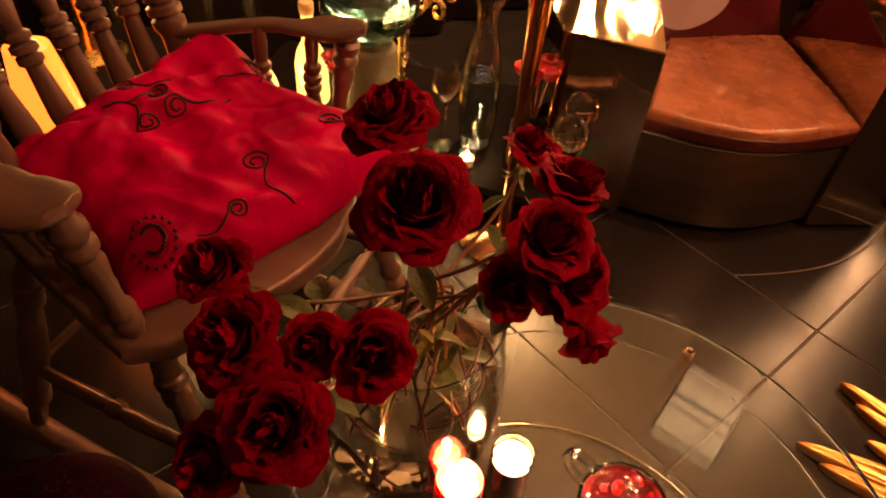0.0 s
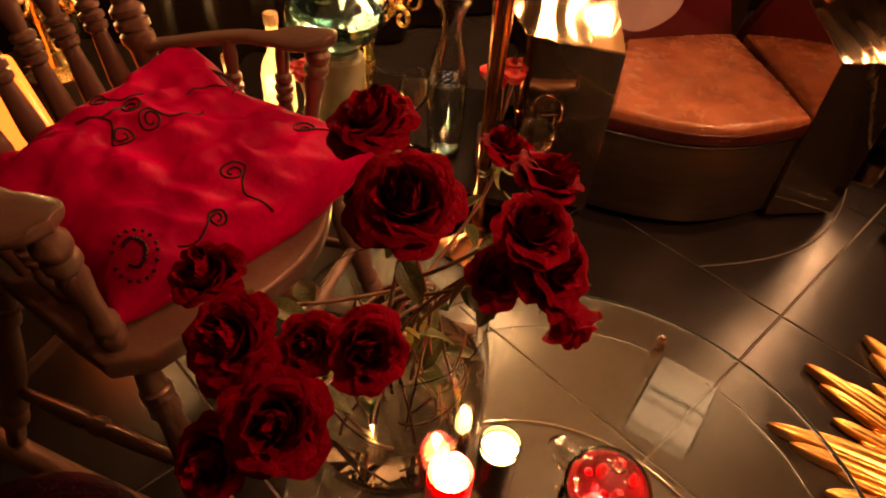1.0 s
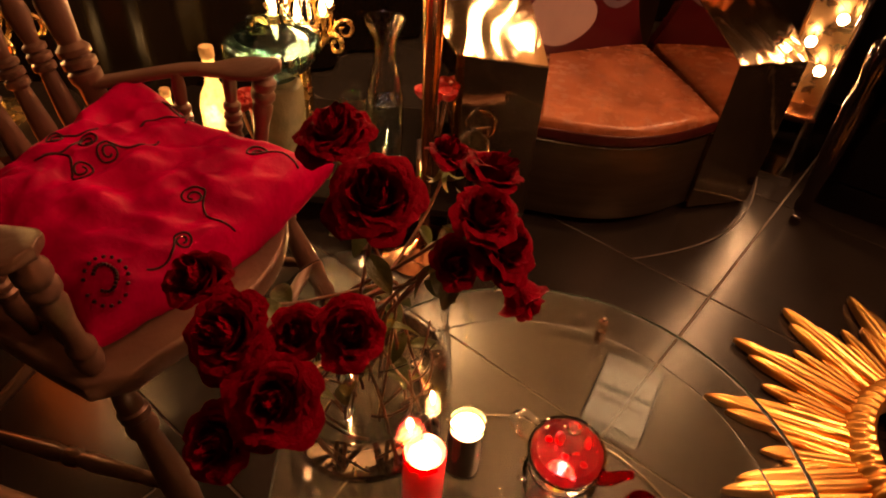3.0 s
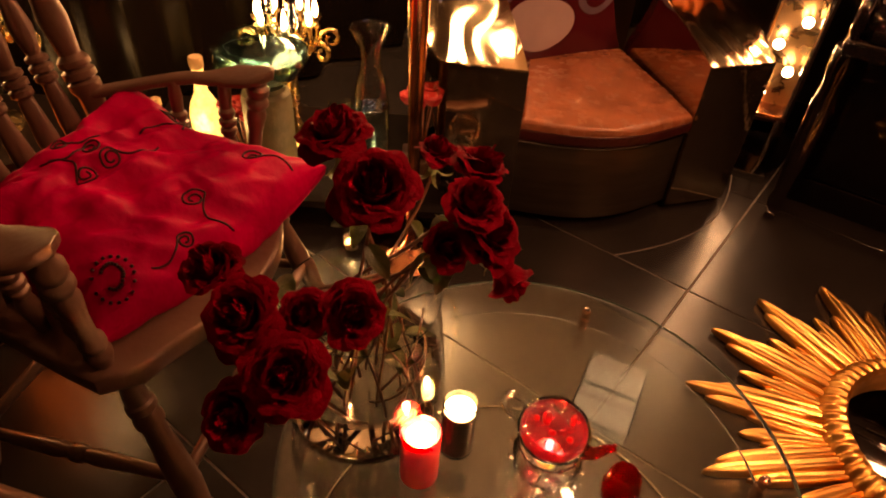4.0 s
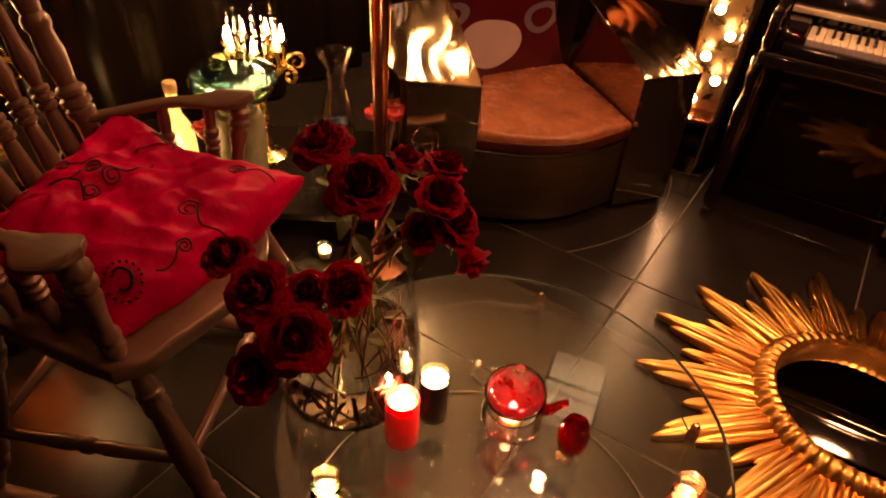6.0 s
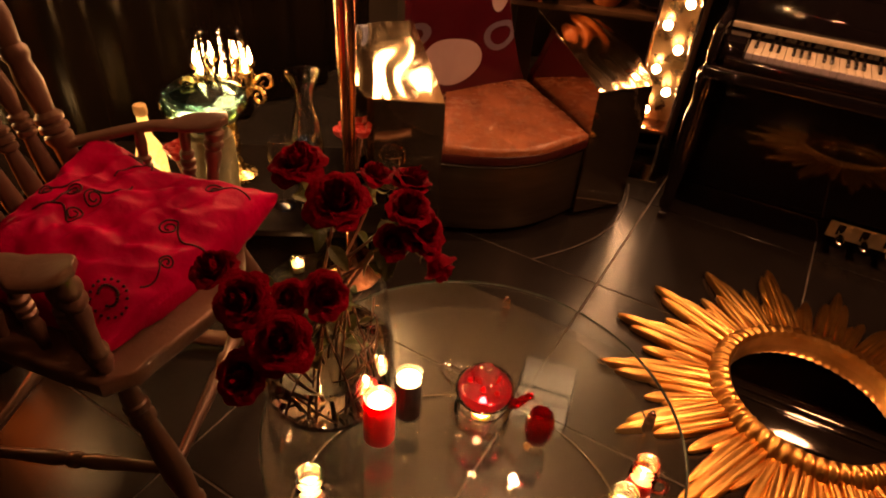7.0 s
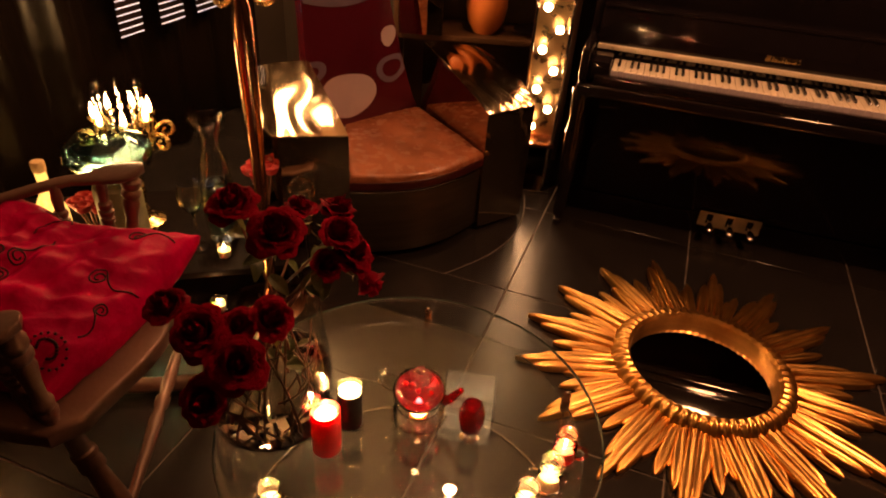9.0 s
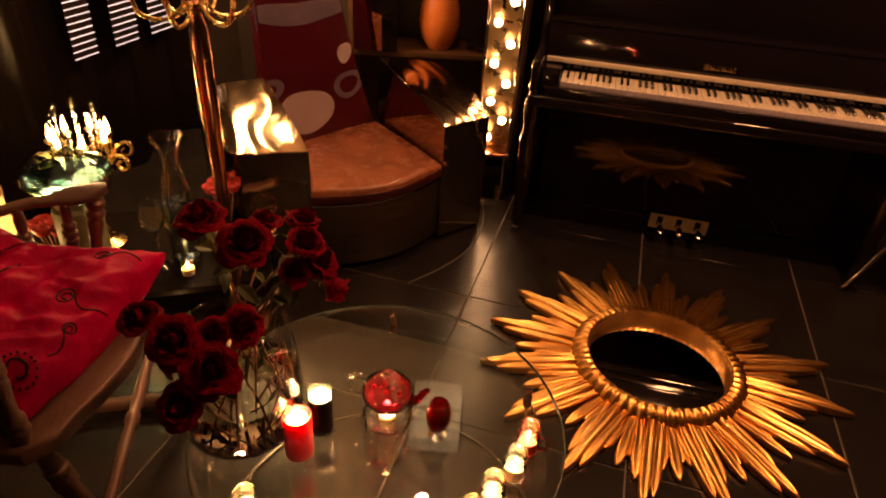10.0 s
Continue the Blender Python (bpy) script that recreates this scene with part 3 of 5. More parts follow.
FULL = ((0, 2), (1, 3), (2, 4), (3, 5), (4, 5), (5, 6), (6, 6), (7, 5))
MID = ((0, 2), (1, 3), (2, 4), (3, 5), (4, 5), (5, 5), (6, 4))
BUD = ((0, 2), (1, 3), (2, 4), (3, 4), (5, 3))
ROSES = (
    ((0.022, 0.668, 0.935), (-0.25, -0.25, 0.9), 1.12, FULL, 1), ((0.070, 0.532, 0.958), (0.1, -0.75, 0.65), 1.08, FULL, 2),
    ((0.153, 0.842, 0.805), (0.3, 0.1, 1.0), 1.05, MID, 3), ((0.166, 0.556, 0.922), (0.5, -0.45, 0.75), 1.0, MID, 4),
    ((0.190, 0.562, 0.880), (0.8, -0.5, 0.45), 1.05, FULL, 5), ((0.142, 0.545, 0.872), (0.2, -0.8, 0.25), 0.75, MID, 12),
    ((0.182, 0.620, 0.925), (0.6, 0.2, 0.8), 0.95, MID, 14),
    ((0.220, 0.571, 0.805), (0.45, -0.35, -0.75), 0.95, BUD, 6), ((-0.095, 0.531, 0.858), (-0.5, -0.4, 0.8), 0.95, MID, 7),
    ((-0.058, 0.473, 0.850), (-0.35, -0.75, 0.6), 1.05, FULL, 8), ((-0.004, 0.490, 0.832), (0.1, -0.7, 0.5), 0.8, MID, 9),
    ((0.043, 0.490, 0.832), (0.35, -0.8, 0.45), 1.0, MID, 10), ((-0.016, 0.427, 0.815), (0.1, -0.85, 0.55), 1.12, FULL, 11),
    ((-0.068, 0.416, 0.770), (-0.3, -0.75, 0.2), 1.0, MID, 13))
for k, (p, ax, s, kinds, tr) in enumerate(ROSES):
    a = k * 2.4
    rose(*p, ax, s, kinds, tr, (VX - 0.6 * (p[0] - VX) * 0.4 + 0.05 * math.cos(a), VY + 0.05 * math.sin(a), TZ + 0.012))

def twigs():
    t = thing("twigs", pose(VX, VY, TZ), "bare brown curling twigs standing in the vase water", "twigs")
    rnd = random.Random(9)
    for k in range(15):
        a = k * 2.399
        r0, r1 = rnd.uniform(0.02, 0.085), rnd.uniform(0.085, 0.108)
        sweep = rnd.uniform(-1.6, 1.6)
        h = rnd.uniform(0.12, 0.25)
        pts = [((r0 + (min(r1, 0.1) - r0) * math.sin(q * 1.5)) * math.cos(a + sweep * q), (r0 + (min(r1, 0.1) - r0) * math.sin(q * 1.5)) * math.sin(a + sweep * q), 0.012 + h * q) for q in [i / 10 for i in range(11)]]
        part("twig", tube(pts, [0.0024 - 0.0012 * i / 10 for i in range(11)], 6), STEM, t)


twigs()

# ---- gilded sunburst mirror lying on the floor ----
def sunburst(x, y, turn):
    t = thing("sunburst_mirror", pose(x, y, 0, 0, 0, turn), "round mirror in a gilded carved sunburst frame lying on the floor", "mirror")
    rnd = random.Random(5)
    def lobe(r0, r1, w, h, skew):
        """A long flute: parallel sides, rounded tip, a crease along each edge."""
        def f(a, b):
            th = math.pi * a
            e = (0.72 + 0.28 * min(1, b * 1.6)) * max(0.0, 1 - max(0, (b - 0.66) / 0.34) ** 2.2) ** 0.62
            e = max(e, 0.06)
            hh = h * (1 - 0.3 * b) * (0.55 + 0.45 * e)
            top = 0.0 if a in (0.0, 1.0) else 0.42 + 0.58 * math.sin(th) ** 0.6 - 0.2 * math.exp(-((a - 0.5) / 0.13) ** 2)
            wob = 1 + 0.05 * math.sin(b * 9 + r1 * 90)
            return Vector((r0 + (r1 - r0) * b, w * e * wob * -math.cos(th) + skew * b, 0.003 + hh * top))
        return grid(f, 14, 24)
    n = 16
    for k in range(2 * n):
        major = k % 2 == 0
        tip = (0.60 if major else 0.475) + rnd.uniform(-0.02, 0.02)
        if major:
            side = 1 if rnd.random() < 0.5 else -1
            flutes = ((0.0, tip, 0.0185, 0.04), (side * 0.030, tip - rnd.uniform(0.035, 0.06), 0.0175, 0.035),
                      (-side * 0.030, tip - rnd.uniform(0.08, 0.12), 0.0175, 0.034), (side * 0.054, tip - rnd.uniform(0.15, 0.19), 0.0125, 0.026))
        else:
            flutes = ((0.0, tip, 0.017, 0.026), (0.024, tip - rnd.uniform(0.04, 0.07), 0.0125, 0.022))
        turn_k = 1 + 180 / n * k + rnd.uniform(-1.2, 1.2)
        ray = None
        for j, (off, r1, w, h) in enumerate(flutes):
            bm = lobe(0.258, r1, w, h, -off * 0.12)
            bmesh.ops.translate(bm, vec=(0, off, -0.0012 * j), verts=bm.verts)
            if ray is None:
                ray = part("ray", bm, GOLD, t, m=pose(0, 0, 0.003, 0, 0, turn_k))
            else:
                part("flute", bm, GOLD, ray)
    def ring(a, b):
        th = 2 * math.pi * a
        ripple = 0.5 + 0.5 * math.sin(th * 58)
        prof = [(0.232, 0.008), (0.234, 0.045), (0.243, 0.054 + 0.004 * ripple), (0.262, 0.052 + 0.007 * ripple), (0.281, 0.040 + 0.007 * ripple), (0.292, 0.022 + 0.004 * ripple), (0.294, 0.002)]
        i = min(int(b * 6 + 1e-6), 5)
        s = b * 6 - i
        r = prof[i][0] * (1 - s) + prof[i + 1][0] * s + (0.004 * ripple if i >= 3 else 0)
        z = prof[i][1] * (1 - s) + prof[i + 1][1] * s
        return Vector((r * math.cos(th), r * math.sin(th), z))
    part("frame_ring", grid(ring, 464, 12), GOLD, t, "fluted gilded inner rim")
    part("mirror_glass", lathe([(0, 0.006), (0.233, 0.006), (0.2335, 0.009), (0, 0.009)], 96), MIRROR, t, "dark reflecting mirror glass")


sunburst(1.407, 0.798, 0)


# ---- bronze tub chair with leather seat ----
def tub_chair():
    t = thing("tub_chair", pose(0, 0, 0), "sculptural polished bronze armchair with brown leather seat cushion", "armchair")
    A, B, C, D = Vector((0.482, 1.735)), Vector((1.045, 1.80)), Vector((0.957, 2.335)), Vector((0.574, 2.222))
    def front(s, out=0.0):
        p = A.lerp(B, s)
        n = Vector((0.13, -0.99))
        return p + n * (0.075 * math.sin(math.pi * s) + out)
    arc = [front(i / 16) for i in range(17)]
    seat_outline = [(p.x, p.y) for p in [front(i / 16, -0.006) for i in range(17)]] + [(C.x - 0.004, C.y - 0.01), (D.x + 0.004, D.y - 0.01)]
    part("base", prism([(p.x, p.y) for p in [front(i / 16, -0.02) for i in range(17)]] + [(C.x, C.y), (D.x, D.y)], 0.03, 0.298, 0.004), DRUM, t, "dark brushed metal drum base")
    part("plinth", prism([(p.x, p.y) for p in [front(i / 16, -0.07) for i in range(17)]] + [(C.x, C.y - 0.03), (D.x, D.y - 0.03)], 0.0, 0.03), EBONY, t)
    part("trim", tube([(p.x, p.y, 0.301) for p in [front(i / 16, -0.012) for i in range(17)]], 0.004, 8), CHROME, t, "thin bright metal lip")
    bm = prism(seat_outline, 0.306, 0.372, 0.016)
    bmesh.ops.subdivide_edges(bm, edges=list(bm.edges), cuts=2, use_grid_fill=True)
    for v in bm.verts:
        if v.co.z > 0.36:
            v.co.z += 0.010 * noise.noise((v.co.x * 7, v.co.y * 7, 0)) + 0.004 * noise.noise((v.co.x * 22, v.co.y * 18, 3))
    seat = part("seat", bm, LEATHER, t, "crinkled brown leather cushion")
    part("piping", prism([(p.x, p.y) for p in [front(i / 16, -0.003) for i in range(17)]] + [(B.x - 0.02, B.y + 0.02), (A.x + 0.02, A.y + 0.02)], 0.3085, 0.346, 0.006), LEATHER_EDGE, seat, "dark red leather border")
    def arm(inner_f, outer_f, inner_b, outer_b, name, label):
        """A wing that sweeps up from its flat front to the tall back."""
        n = 18
        bm = bmesh.new()
        rows = []
        for i in range(n + 1):
            s = i / n
            z = 0.53 + 0.075 * s
            zi = 0.53 + 0.125 * s ** 0.85
            a, b = inner_f.lerp(inner_b, s), outer_f.lerp(outer_b, s)
            bulge = 0.05 * math.sin(math.pi * s)
            d = (b - a).normalized()
            b = b + d * bulge
            rows.append([bm.verts.new((a.x, a.y, 0.02)), bm.verts.new((a.x, a.y, zi)), bm.verts.new((*(a.lerp(b, 0.5)), (zi + z) / 2 + 0.012 * math.sin(math.pi * s))), bm.verts.new((b.x, b.y, z - 0.02 * s)), bm.verts.new((b.x, b.y, 0.02))])
        for p, q in zip(rows, rows[1:]):
            for k in range(4):
                bm.faces.new((p[k], q[k], q[k + 1], p[k + 1]))
            bm.faces.new((p[4], q[4], q[0], p[0]))
        bm.faces.new(rows[0])
        bm.faces.new(rows[-1][::-1])
        bmesh.ops.recalc_face_normals(bm, faces=bm.faces)
        es = [e for e in bm.edges if e.calc_face_angle(0) > 0.6]
        bmesh.ops.bevel(bm, geom=es, offset=0.0025, segments=2, affect="EDGES")
        ob = part(name, bm, BRONZE, t, label)
        ob.data.materials.append(BRONZE_ARM)
        for p in ob.data.polygons:
            if p.normal.z > 0.7:
                p.material_index = 1
        return ob
    arm(A + Vector((-0.001, 0)), Vector((0.230, 1.795)), Vector((0.44, 2.19)), Vector((0.20, 2.32)), "armrest", "mirror-polished bronze wing")
    arm(B + Vector((0.001, 0.0)), Vector((1.275, 1.850)), Vector((0.972, 2.345)), Vector((1.28, 2.42)), "armrest", "mirror-polished bronze wing")
    # tall narrow back: a lacquered panel in plan from D' to C', rising and narrowing
    ux = (Vector((0.957, 2.339)) - Vector((0.43, 2.177))).normalized()
    nrm = Vector((ux.y, -ux.x))
    o = Vector((0.43, 2.177))
    H0, H1 = 0.03, 1.28
    W = (Vector((0.957, 2.339)) - o).length
    def place(s, z, out=0.0):
        p = o + ux * s - nrm * 0.16 * max(0, z - 0.35) ** 1.5 * 0.3 + nrm * out
        return Vector((p.x, p.y, z))
    def edge_r(z):
        return W if z < 0.36 else W - 0.17 * min(1, (z - 0.36) / 0.55) ** 0.75 - 0.06 * max(0, z - 0.9)
    def sheet(a, b):
        z = H0 + (H1 - H0) * b
        s = 0.004 + (edge_r(z) - 0.004) * a
        return place(s, z, 0.012 * math.sin(math.pi * a))
    def slab():
        bm = bmesh.new()
        na, nb = 12, 40
        ring = []
        for j in range(nb + 1):
            f = [sheet(i / na, j / nb) for i in range(na + 1)]
            k = [p - Vector((nrm.x, nrm.y, 0)) * 0.05 for p in f]
            ring.append([bm.verts.new(p) for p in f + k[::-1]])
        for p, q in zip(ring, ring[1:]):
            for i in range(len(p)):
                n = (i + 1) % len(p)
                bm.faces.new((p[i], p[n], q[n], q[i]))
        bm.faces.new(ring[0])
        bm.faces.new(ring[-1])
        return bm
    back = part("backrest", slab(), PANEL, t, "tall burgundy lacquered back with pale abstract shapes")
    def blob(cs, cz, rs, rz, wob, material, name, hole=0.0, turn=0.0):
        def f(a, b):
            th = 2 * math.pi * a
            k = 1 + wob * math.sin(2 * th + 1) + wob * 0.6 * math.sin(3 * th)
            rr = (hole + (1 - hole) * b) * k
            ds, dz = rs * rr * math.cos(th), rz * rr * math.sin(th)
            cs2 = cs + ds * math.cos(turn) - dz * math.sin(turn)
            z = cz + ds * math.sin(turn) + dz * math.cos(turn)
            s = min(max(cs2, 0.008), edge_r(z) - 0.004)
            return place(s, z, 0.0025 + 0.012 * math.sin(math.pi * s / edge_r(z)))
        part(name, grid(f, 40, 5), material, back)
    blob(0.185, 0.485, 0.12, 0.1, 0.08, LILAC, "pale_shape", turn=-0.2)
    blob(0.385, 0.70, 0.035, 0.045, 0.1, LILAC, "pale_shape")
    blob(0.40, 0.565, 0.075, 0.062, 0.08, VIOLET, "violet_band", 0.62)
    blob(0.02, 0.60, 0.06, 0.05, 0.1, VIOLET, "violet_band", 0.5)
    blob(0.18, 0.885, 0.2, 0.05, 0.2, VIOLET, "violet_band", turn=-0.05)


tub_chair()


# ---- upright piano ----
def piano():
    t = thing("upright_piano", pose(1.476, 1.681, 0, 0, 0, -39.5), "glossy black upright piano with open keyboard and brass pedals", "piano")
    # local x along the keys, y towards its back, origin under the left front end of the keys
    L, Rr = -0.115, 1.345
    part("lower_panel", box(L + 0.03, Rr - 0.03, 0.2085, 0.24, 0.10, 0.60, 0.003), EBONY, t)
    part("plinth", box(L + 0.03, Rr - 0.03, 0.20, 0.245, 0.0, 0.098, 0.004), EBONY, t)
    part("key_bed", box(L, Rr, -0.045, 0.24, 0.615, 0.662, 0.012, 4), EBONY, t)
    part("key_slip", box(L + 0.06, Rr - 0.06, -0.04, -0.012, 0.664, 0.70, 0.004), EBONY, t)
    part("key_frame", box(0.0, 1.226, -0.004, 0.16, 0.6625, 0.69, 0), BLACK_KEY, t)
    for x0, x1 in ((L, L + 0.035), (Rr - 0.035, Rr)):
        part("side", box(x0, x1, 0.10, 0.62, 0.036, 0.612, 0.006), EBONY, t)
        part("side", box(x0, x1, 0.20, 0.62, 0.6635, 1.22, 0.006), EBONY, t)
        s = part("key_arm", box(x0, x1, -0.05, 0.198, 0.664, 0.80, 0.025, 5), EBONY, t)
        part("leg", lathe([(0, 0.036), (0.026, 0.03), (0.03, 0.06), (0.022, 0.09), (0.03, 0.2), (0.036, 0.42), (0.028, 0.5), (0.036, 0.54), (0.036, 0.612), (0, 0.612)], 20, Matrix.Translation(((x0 + x1) / 2, 0.06, 0))), EBONY, t)
        part("toe", box(x0, x1, 0.0, 0.62, 0.0, 0.0355, 0.01, 3), EBONY, t)
    for x0, x1 in ((L + 0.036, -0.004), (1.23, Rr - 0.036)):
        part("key_block", box(x0, x1, -0.008, 0.16, 0.664, 0.742, 0.006), EBONY, t)
    fall = part("fallboard", box(L + 0.036, Rr - 0.036, 0.168, 0.19, 0.70, 0.90, 0.004), EBONY, t)
    part("felt_strip", box(L + 0.04, Rr - 0.04, 0.152, 0.1665, 0.746, 0.764, 0.002), IVORY, fall, "long cream felt strip")
    hinge = mesh_of("hinge_screw", lathe([(0, 0.0012), (0.0022, 0.0008), (0.0026, 0), (0, 0)], 8), CHROME)
    for k in range(16):
        part("hinge_screw", hinge, None, fall, m=pose(L + 0.1 + k * 0.085, 0.1515, 0.752, 90))
    for k, w in enumerate((0.017, 0.019, 0.017, 0.019, 0.018, 0.006)):
        x = 0.535 + k * 0.0225
        part("maker_mark", box(x, x + w, 0.1655, 0.1675, 0.787, 0.806, 0.0006), BRASS, fall, "small brass inlay mark")
    part("upper_panel", box(L + 0.036, Rr - 0.036, 0.25, 0.275, 0.905, 1.17, 0.004), EBONY, t)
    part("music_shelf", box(L + 0.036, Rr - 0.036, 0.165, 0.262, 0.8995, 0.914, 0.004), EBONY, t)
    part("lid", box(L - 0.015, Rr + 0.015, 0.19, 0.635, 1.2215, 1.245, 0.008, 3), EBONY, t)
    part("rear", box(L + 0.036, Rr - 0.036, 0.56, 0.61, 0.0, 1.2, 0), SHELF_WOOD, t)
    # keys
    key = box(-0.0111, 0.0111, 0.0, 0.15, 0.692, 0.7155, 0.0012, 1)
    kf = mesh_of("white_key", key, IVORY)
    front = mesh_of("key_front", box(-0.0108, 0.0108, -0.0035, -0.0005, 0.694, 0.714, 0), KEY_FRONT)
    blk = bmesh.new()
    bmesh.ops.create_cube(blk, size=1)
    for v in blk.verts:
        top = v.co.z > 0
        v.co = Vector((v.co.x * (0.0095 if top else 0.0115), 0.055 + (v.co.y + 0.5) * 0.094 + (0.008 if top and v.co.y < 0 else 0), 0.727 if top else 0.7158))
    bmesh.ops.bevel(blk, geom=list(blk.edges), offset=0.0012, segments=1, affect="EDGES")
    blk = mesh_of("black_key", blk, BLACK_KEY)
    for k in range(52):
        w = part("white_key", kf, None, t, m=pose(0.0118 + 0.02355 * k, 0, 0))
        part("key_front", front, None, w)
        if k < 51 and (k % 7) in (0, 2, 3, 5, 6):
            part("black_key", blk, None, t, m=pose(0.0236 + 0.02355 * k, 0, 0))
    # pedals
    plate = part("pedal_plate", box(0.49, 0.745, 0.194, 0.1995, 0.045, 0.115, 0.003), NICKEL, t, "pale brass pedal plate")
    for k in range(3):
        x = 0.535 + 0.0825 * k
        part("pedal", tube(bez((x, 0.197, 0.083), (x, 0.15, 0.089), (x, 0.125, 0.08), (x, 0.105, 0.072), 10), [0.008, 0.008, 0.009, 0.01, 0.012, 0.014, 0.0155, 0.0165, 0.016, 0.014, 0.008], 12, 0.4), CHROME, plate)
        part("slot", box(x - 0.013, x + 0.013, 0.1925, 0.195, 0.06, 0.106, 0.002), BLACK_KEY, plate)


piano()


# ---- mirrored column with globe bulbs ----
def light_column(x, y, turn):
    t = thing("light_column", pose(x, y, 0, 0, 0, turn), "tall chrome and brass light column with warm globe bulbs", "lamp")
    w, d, z0, z1 = 0.075, 0.05, 0.245, 1.65
    part("back_panel", box(-w, w, d, d + 0.008, z0, z1, 0.001), COLUMN_BACK, t, "dim satin brass back")
    for sx in (-1, 1):
        part("post", box(sx * w - 0.007, sx * w + 0.007, -d, d + 0.008, z0, z1, 0.002), CHROME, t)
        part("leg", box(sx * (w - 0.01) - 0.006, sx * (w - 0.01) + 0.006, -0.006, 0.006, 0.018, z0, 0.002), CHROME, t)
    part("shelf", box(-w - 0.01, w + 0.01, -d - 0.01, d + 0.01, z0 - 0.014, z0, 0.003), COPPER, t)
    part("foot", box(-w - 0.02, w + 0.02, -d - 0.035, d + 0.03, 0.0, 0.018, 0.003), CHROME, t)
    part("top", box(-w - 0.01, w + 0.01, -d - 0.01, d + 0.01, z1, z1 + 0.014, 0.003), CHROME, t)
    g = mesh_of("bulb", lathe([(0, -0.0175)] + [(0.0175 * math.cos(radians(a)), 0.0175 * math.sin(radians(a))) for a in range(-75, 76, 15)] + [(0, 0.0175)], 18), BULB)
    s = mesh_of("socket", lathe([(0, 0.0), (0.008, 0.0), (0.009, 0.01), (0.006, 0.022), (0, 0.022)], 12), BRASS)
    pts = []
    for k in range(16):
        z = 0.30 + 0.0885 * k
        xx = -0.03 if k % 2 == 0 else 0.032
        b = part("bulb", g, None, t, m=pose(xx, 0.005, z))
        part("socket", s, None, b, m=pose(0, 0.015, 0, -90))
        pts.append(Vector((xx, 0.03, z)))
    cord = []
    for a, b in zip(pts, pts[1:]):
        cord += bez(a, a + Vector((0.03, 0.004, 0.03)), b - Vector((0.03, -0.004, 0.03)), b, 6)[:-1]
    part("cord", tube(cord, 0.0015, 6), BLACK_KEY, t)


light_column(1.465, 2.115, -30)

